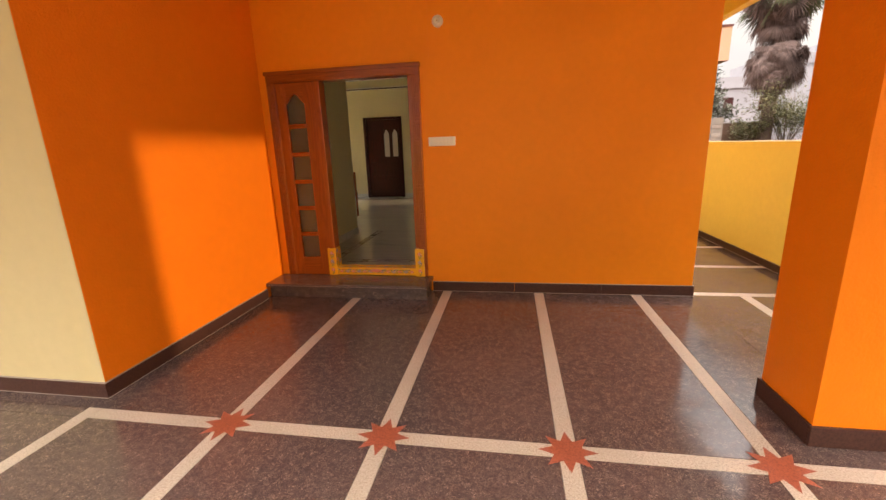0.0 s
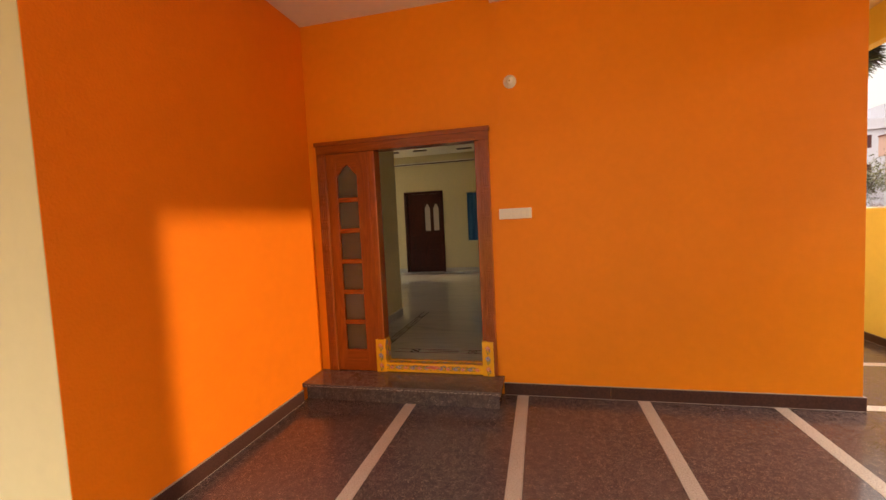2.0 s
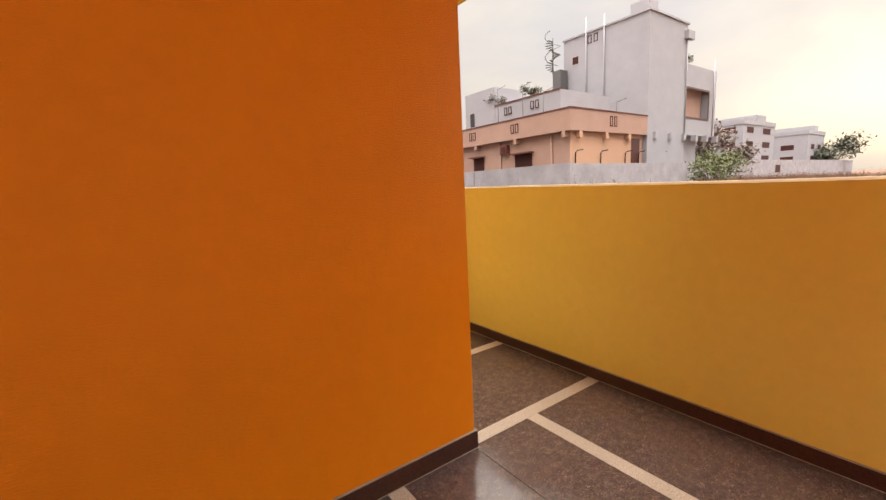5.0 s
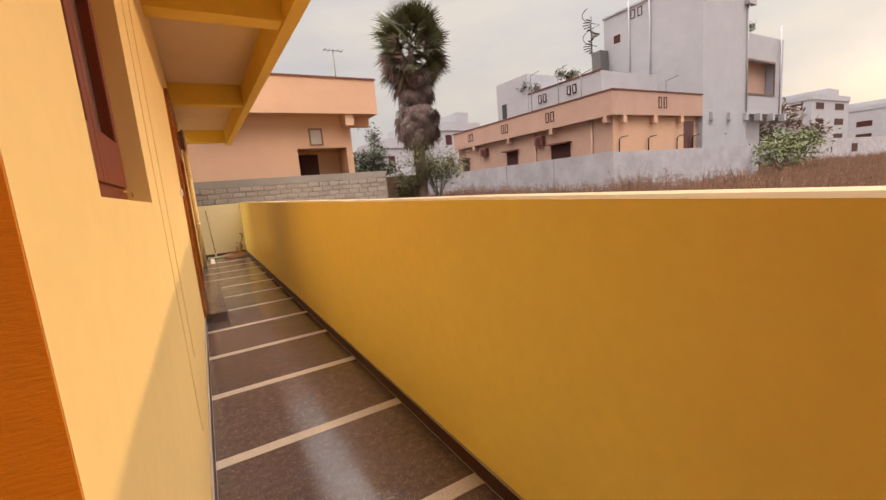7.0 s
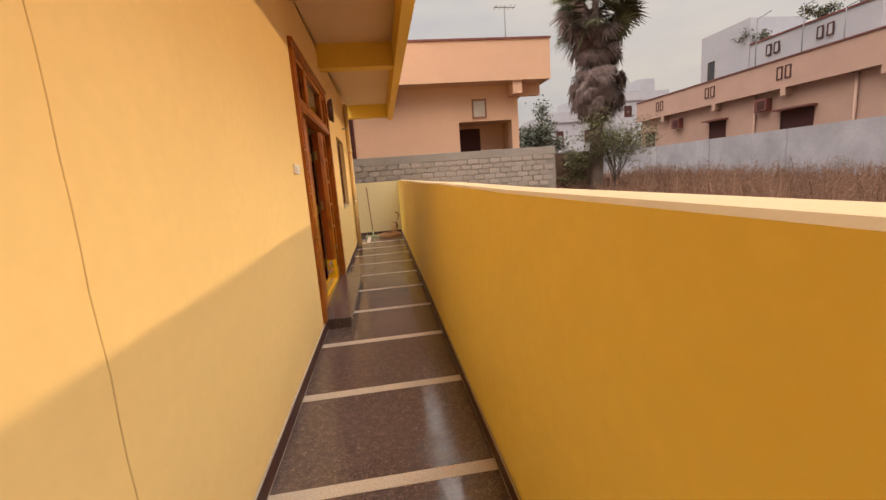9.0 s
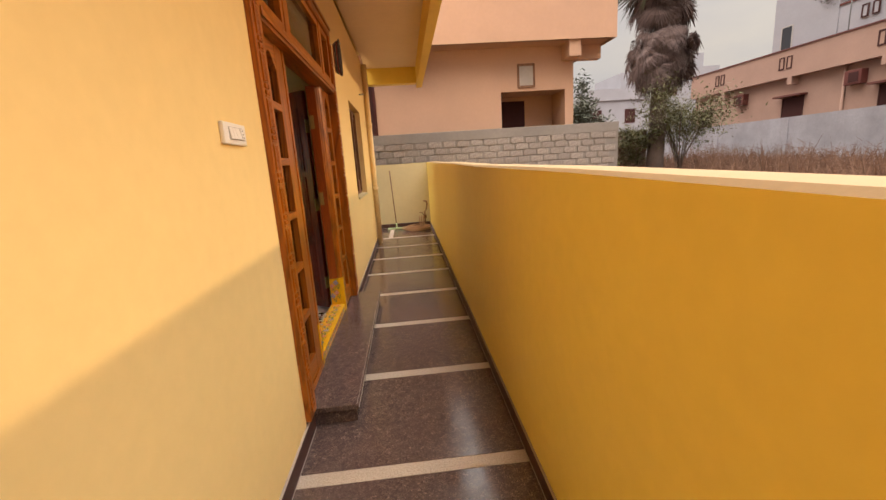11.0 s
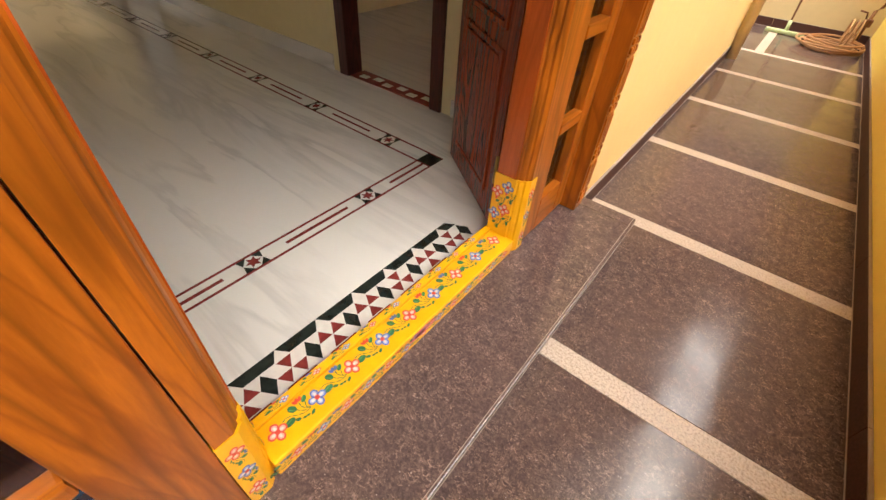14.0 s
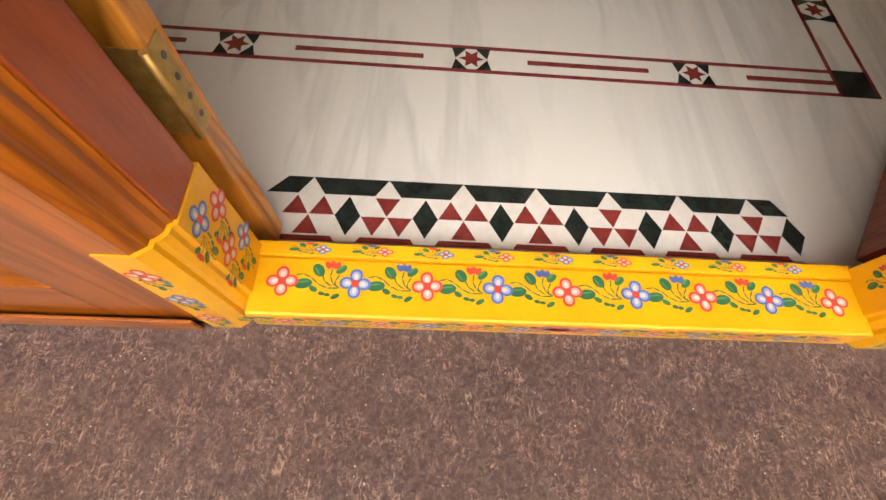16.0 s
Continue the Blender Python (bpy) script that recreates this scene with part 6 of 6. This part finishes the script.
def palmyra(at, trunk_h, crown_z, crown_r):
    """A palmyra palm: ringed trunk, skirt of dead fans and a round green crown."""
    x, y, z = at
    rng = random.Random(7)
    t = thing("palm_tree", at, "tall palmyra palm with green fans over a grey dead skirt", "palm tree")
    bm = bmesh.new()
    n, sides = 40, 14
    rings = []
    for i in range(n + 1):
        s = i / n
        r = (0.30 - 0.06 * s) * (1.0 + (0.05 if i % 2 else 0.0)) + 0.16 * max(0, 0.1 - s)
        c = Vector((x + 0.12 * math.sin(s * 2.2), y, z + trunk_h * s))
        rings.append([bm.verts.new(c + Vector((r * math.cos(a), r * math.sin(a), 0))) for a in [2 * math.pi * k / sides for k in range(sides)]])
    for u, v in zip(rings, rings[1:]):
        for k in range(sides):
            bm.faces.new((u[k], u[(k + 1) % sides], v[(k + 1) % sides], v[k])).smooth = True
    bm.faces.new(rings[-1])
    part("trunk", bm, BARK, t)
    live = [mesh_of("palm_fan", fan_leaf(rng, 1.25, 30, 3.3, 0.22, 0.026), PALM_GREEN) for _ in range(5)]
    dead = [mesh_of("dead_fan", fan_leaf(rng, 1.0, 20, 2.6, 0.5, 0.03), PALM_DEAD) for _ in range(4)]
    crown = part("crown", tube(bmesh.new(), [(x + 0.1, y, z + trunk_h - 0.6), (x + 0.1, y, crown_z + 0.7)], 0.30, 10, 0.08), BARK, t)
    count = 104
    for i in range(count):
        u = (i + 0.5) / count
        el = math.asin(max(-1, min(1, 1.0 - 1.82 * u))) + rng.uniform(-0.10, 0.10)
        az = i * 2.39996 + rng.uniform(-0.25, 0.25)
        d = Vector((math.cos(az) * math.cos(el), math.sin(az) * math.cos(el), math.sin(el)))
        q = d.to_track_quat("Y", "Z").to_matrix().to_4x4()
        old = (u > 0.52 and i % 3 == 0) or (u > 0.76 and i % 3 == 1)
        sc = rng.uniform(0.86, 1.06) * crown_r / (2.0 if old else 2.25)
        base = Vector((x + 0.1, y, crown_z + 0.55 * math.sin(el))) + d * 0.12
        piece("palm_fan", dead[i % 4] if old else live[i % 5], crown, Matrix.Translation(base) @ q @ Matrix.Rotation(rng.uniform(-1.3, 1.3), 4, "Y") @ Matrix.Scale(sc, 4))
    for i in range(240):
        az = i * 2.39996
        s = i / 239.0
        if s < 0.3:
            zz, rad, el, k = crown_z - 0.3 - 4.6 * s, 0.30, -1.05, 0.72
        else:
            q_ = (s - 0.3) / 0.7
            zz, rad, el, k = 6.0 - 1.6 * q_, 0.20 + 0.42 * math.sin(math.pi * min(1.0, 0.2 + 0.8 * q_)), -1.15, 0.70
        el += rng.uniform(-0.25, 0.3)
        d = Vector((math.cos(az) * math.cos(el), math.sin(az) * math.cos(el), math.sin(el)))
        q = d.to_track_quat("Y", "Z").to_matrix().to_4x4()
        base = Vector((x + 0.1 + rad * math.cos(az), y + rad * math.sin(az), zz))
        piece("dead_fan", dead[i % 4], crown, Matrix.Translation(base) @ q @ Matrix.Rotation(rng.uniform(-0.7, 0.7), 4, "Y") @ Matrix.Scale(k * rng.uniform(0.75, 1.2), 4))
    return t


palmyra((10.0, 18.3, -0.06), 6.4, 8.05, 2.12)


def leafy(name, at, h, r, mat, label, category, seed, leaves=1400, size=0.09, trunk=0.06, flat_=1.0, gaps=7):
    """A bush or tree: forking limbs, and a loose crown of many small leaves in uneven clumps."""
    rng = random.Random(seed)
    x, y, z = at
    t = thing(name, at, label, category)
    bm = bmesh.new()
    tips = []
    for k in range(gaps):
        az = k * 2.4 + rng.uniform(-0.4, 0.4)
        rr = r * rng.uniform(0.25, 0.85)
        top = Vector((x + rr * math.cos(az), y + rr * math.sin(az), z + h * rng.uniform(0.45, 0.95)))
        mid_ = Vector((x, y, z + h * 0.22)) * 0.5 + top * 0.5 + Vector((rng.uniform(-.1, .1), rng.uniform(-.1, .1), 0.05 * h))
        tube(bm, [(x, y, z), (x + 0.02 * k, y, z + h * 0.22), mid_, top], trunk, 6, trunk * 0.2)
        tips.append(top)
        for j in range(3):
            tips.append(mid_.lerp(top, 0.4 + 0.3 * j) + Vector((rng.uniform(-.3, .3), rng.uniform(-.3, .3), rng.uniform(-.2, .2))) * r * 0.6)
    part("trunk", bm, BARK, t)
    verts, faces = [], []
    for i in range(leaves):
        c = tips[rng.randrange(len(tips))]
        p = c + Vector((rng.gauss(0, 1), rng.gauss(0, 1), rng.gauss(0, 0.8) * flat_)) * r * 0.17
        a = Vector((rng.uniform(-1, 1), rng.uniform(-1, 1), rng.uniform(-0.8, 0.5))).normalized() * size * rng.uniform(0.6, 1.4)
        b = a.cross(Vector((rng.uniform(-1, 1), rng.uniform(-1, 1), 1))).normalized() * size * 0.32
        n = len(verts)
        verts += [p - a, p + b, p + a, p - b]
        faces.append((n, n + 1, n + 2, n + 3))
    me = bpy.data.meshes.new("crown")
    me.from_pydata([tuple(v) for v in verts], [], faces)
    me.materials.append(mat)
    ob = new("crown", me)
    ob.parent = t
    ob.matrix_parent_inverse = Matrix.Translation(-t.location)
    return t


leafy("bush", (10.7, 18.0, -0.06), 3.7, 1.9, BUSH_GREEN, "thin olive-green bush growing round the palm trunk", "bush", 3, 9500, 0.055, 0.035, 1.0, 12)
leafy("bush", (9.3, 18.6, -0.06), 2.3, 1.0, BUSH_GREEN, "small olive-green bush beside the palm", "bush", 5, 3000, 0.065, 0.03)
leafy("tree", (13.3, 34.0, -0.06), 6.9, 2.3, FAR_GREEN, "dusky green round tree beyond the peach house", "tree", 8, 5200, 0.17, 0.13, 1.0, 11)
leafy("tree", (31.5, 11.3, -0.06), 3.0, 2.3, TREE_GREEN, "light green papaya-like tree beside the whitewashed wall", "tree", 9, 1500, 0.13, 0.05, 0.3, 13)
leafy("tree", (34.2, 11.6, -0.06), 3.4, 1.9, TREE_GREEN, "light green spreading young tree in the dry plot", "tree", 10, 1400, 0.13, 0.05, 0.3, 12)
leafy("tree", (86.0, 33.0, -0.06), 11.0, 6.0, BARE, "bare brown tree before the far houses", "tree", 12, 2600, 0.5, 0.25)
leafy("tree", (160.0, 31.0, -0.06), 11.0, 7.0, FAR_GREEN, "dusky far tree beyond the long wall", "tree", 13, 1800, 0.6, 0.3)
for x, y, z, r, s in ((21.9, 22.9, 7.5, 0.9, 21), (21.9, 19.2, 7.5, 0.8, 22), (35.5, 15.3, 10.3, 0.9, 26)):
    leafy("potted_plant", (x, y, z), 0.75, r, PALM_GREEN, "dark green roof-terrace plant over the parapet", "plant", s, 700, 0.09, 0.03)


def scrub(x0, x1, y0, y1, n, hmin, hmax, seed):
    """Dry stalks and side twigs of an overgrown plot, as flat-sided blades."""
    rng = random.Random(seed)
    verts, faces = [], []
    for _ in range(n):
        x, y = rng.uniform(x0, x1), rng.uniform(y0, y1)
        h = rng.uniform(hmin, hmax) * (0.6 + 0.5 * noise.noise((x * 0.35, y * 0.35, seed)) + 0.3)
        for _k in range(3):
            lean = Vector((rng.gauss(0, 0.28), rng.gauss(0, 0.28), 1)) * h * rng.uniform(0.6, 1.0)
            w = rng.uniform(0.008, 0.022)
            p = Vector((x, y, -0.06))
            a = rng.uniform(0, math.pi)
            s = Vector((math.cos(a), math.sin(a), 0)) * w
            k = len(verts)
            verts.extend((p - s, p + s, p + lean * 0.6 + s * 0.7, p + lean, p + lean * 0.6 - s * 0.7))
            faces.append((k, k + 1, k + 2, k + 3, k + 4))
            for _j in range(2):
                b = p + lean * rng.uniform(0.4, 0.9)
                e = b + Vector((rng.gauss(0, 0.16), rng.gauss(0, 0.16), rng.uniform(0.02, 0.18)))
                k = len(verts)
                verts.extend((b, b + Vector((0, 0, 0.02)), e))
                faces.append((k, k + 1, k + 2))
    me = bpy.data.meshes.new("dry_scrub")
    me.from_pydata([tuple(v) for v in verts], [], faces)
    me.materials.append(DRY)
    return tagged(new("dry_scrub", me), "dry brown scrub and weeds on the open plot", "scrub", kind="stuff")


scrub(7.0, 16.9, 4.0, 30.0, 5200, 0.7, 1.5, 1)
scrub(14.0, 16.95, 9.0, 34.0, 1700, 0.8, 1.8, 2)
scrub(16.5, 60.0, -4.0, 11.9, 7500, 0.8, 1.5, 3)
scrub(38.0, 75.0, 10.0, 28.0, 4500, 0.9, 1.7, 4)

# plan units to metres, for every thing that has no parent
for ob in list(scene.objects):
    if ob.parent is None and ob.type in {"MESH", "EMPTY"}:
        ob.location = ob.location * SCALE
        ob.scale = ob.scale * SCALE
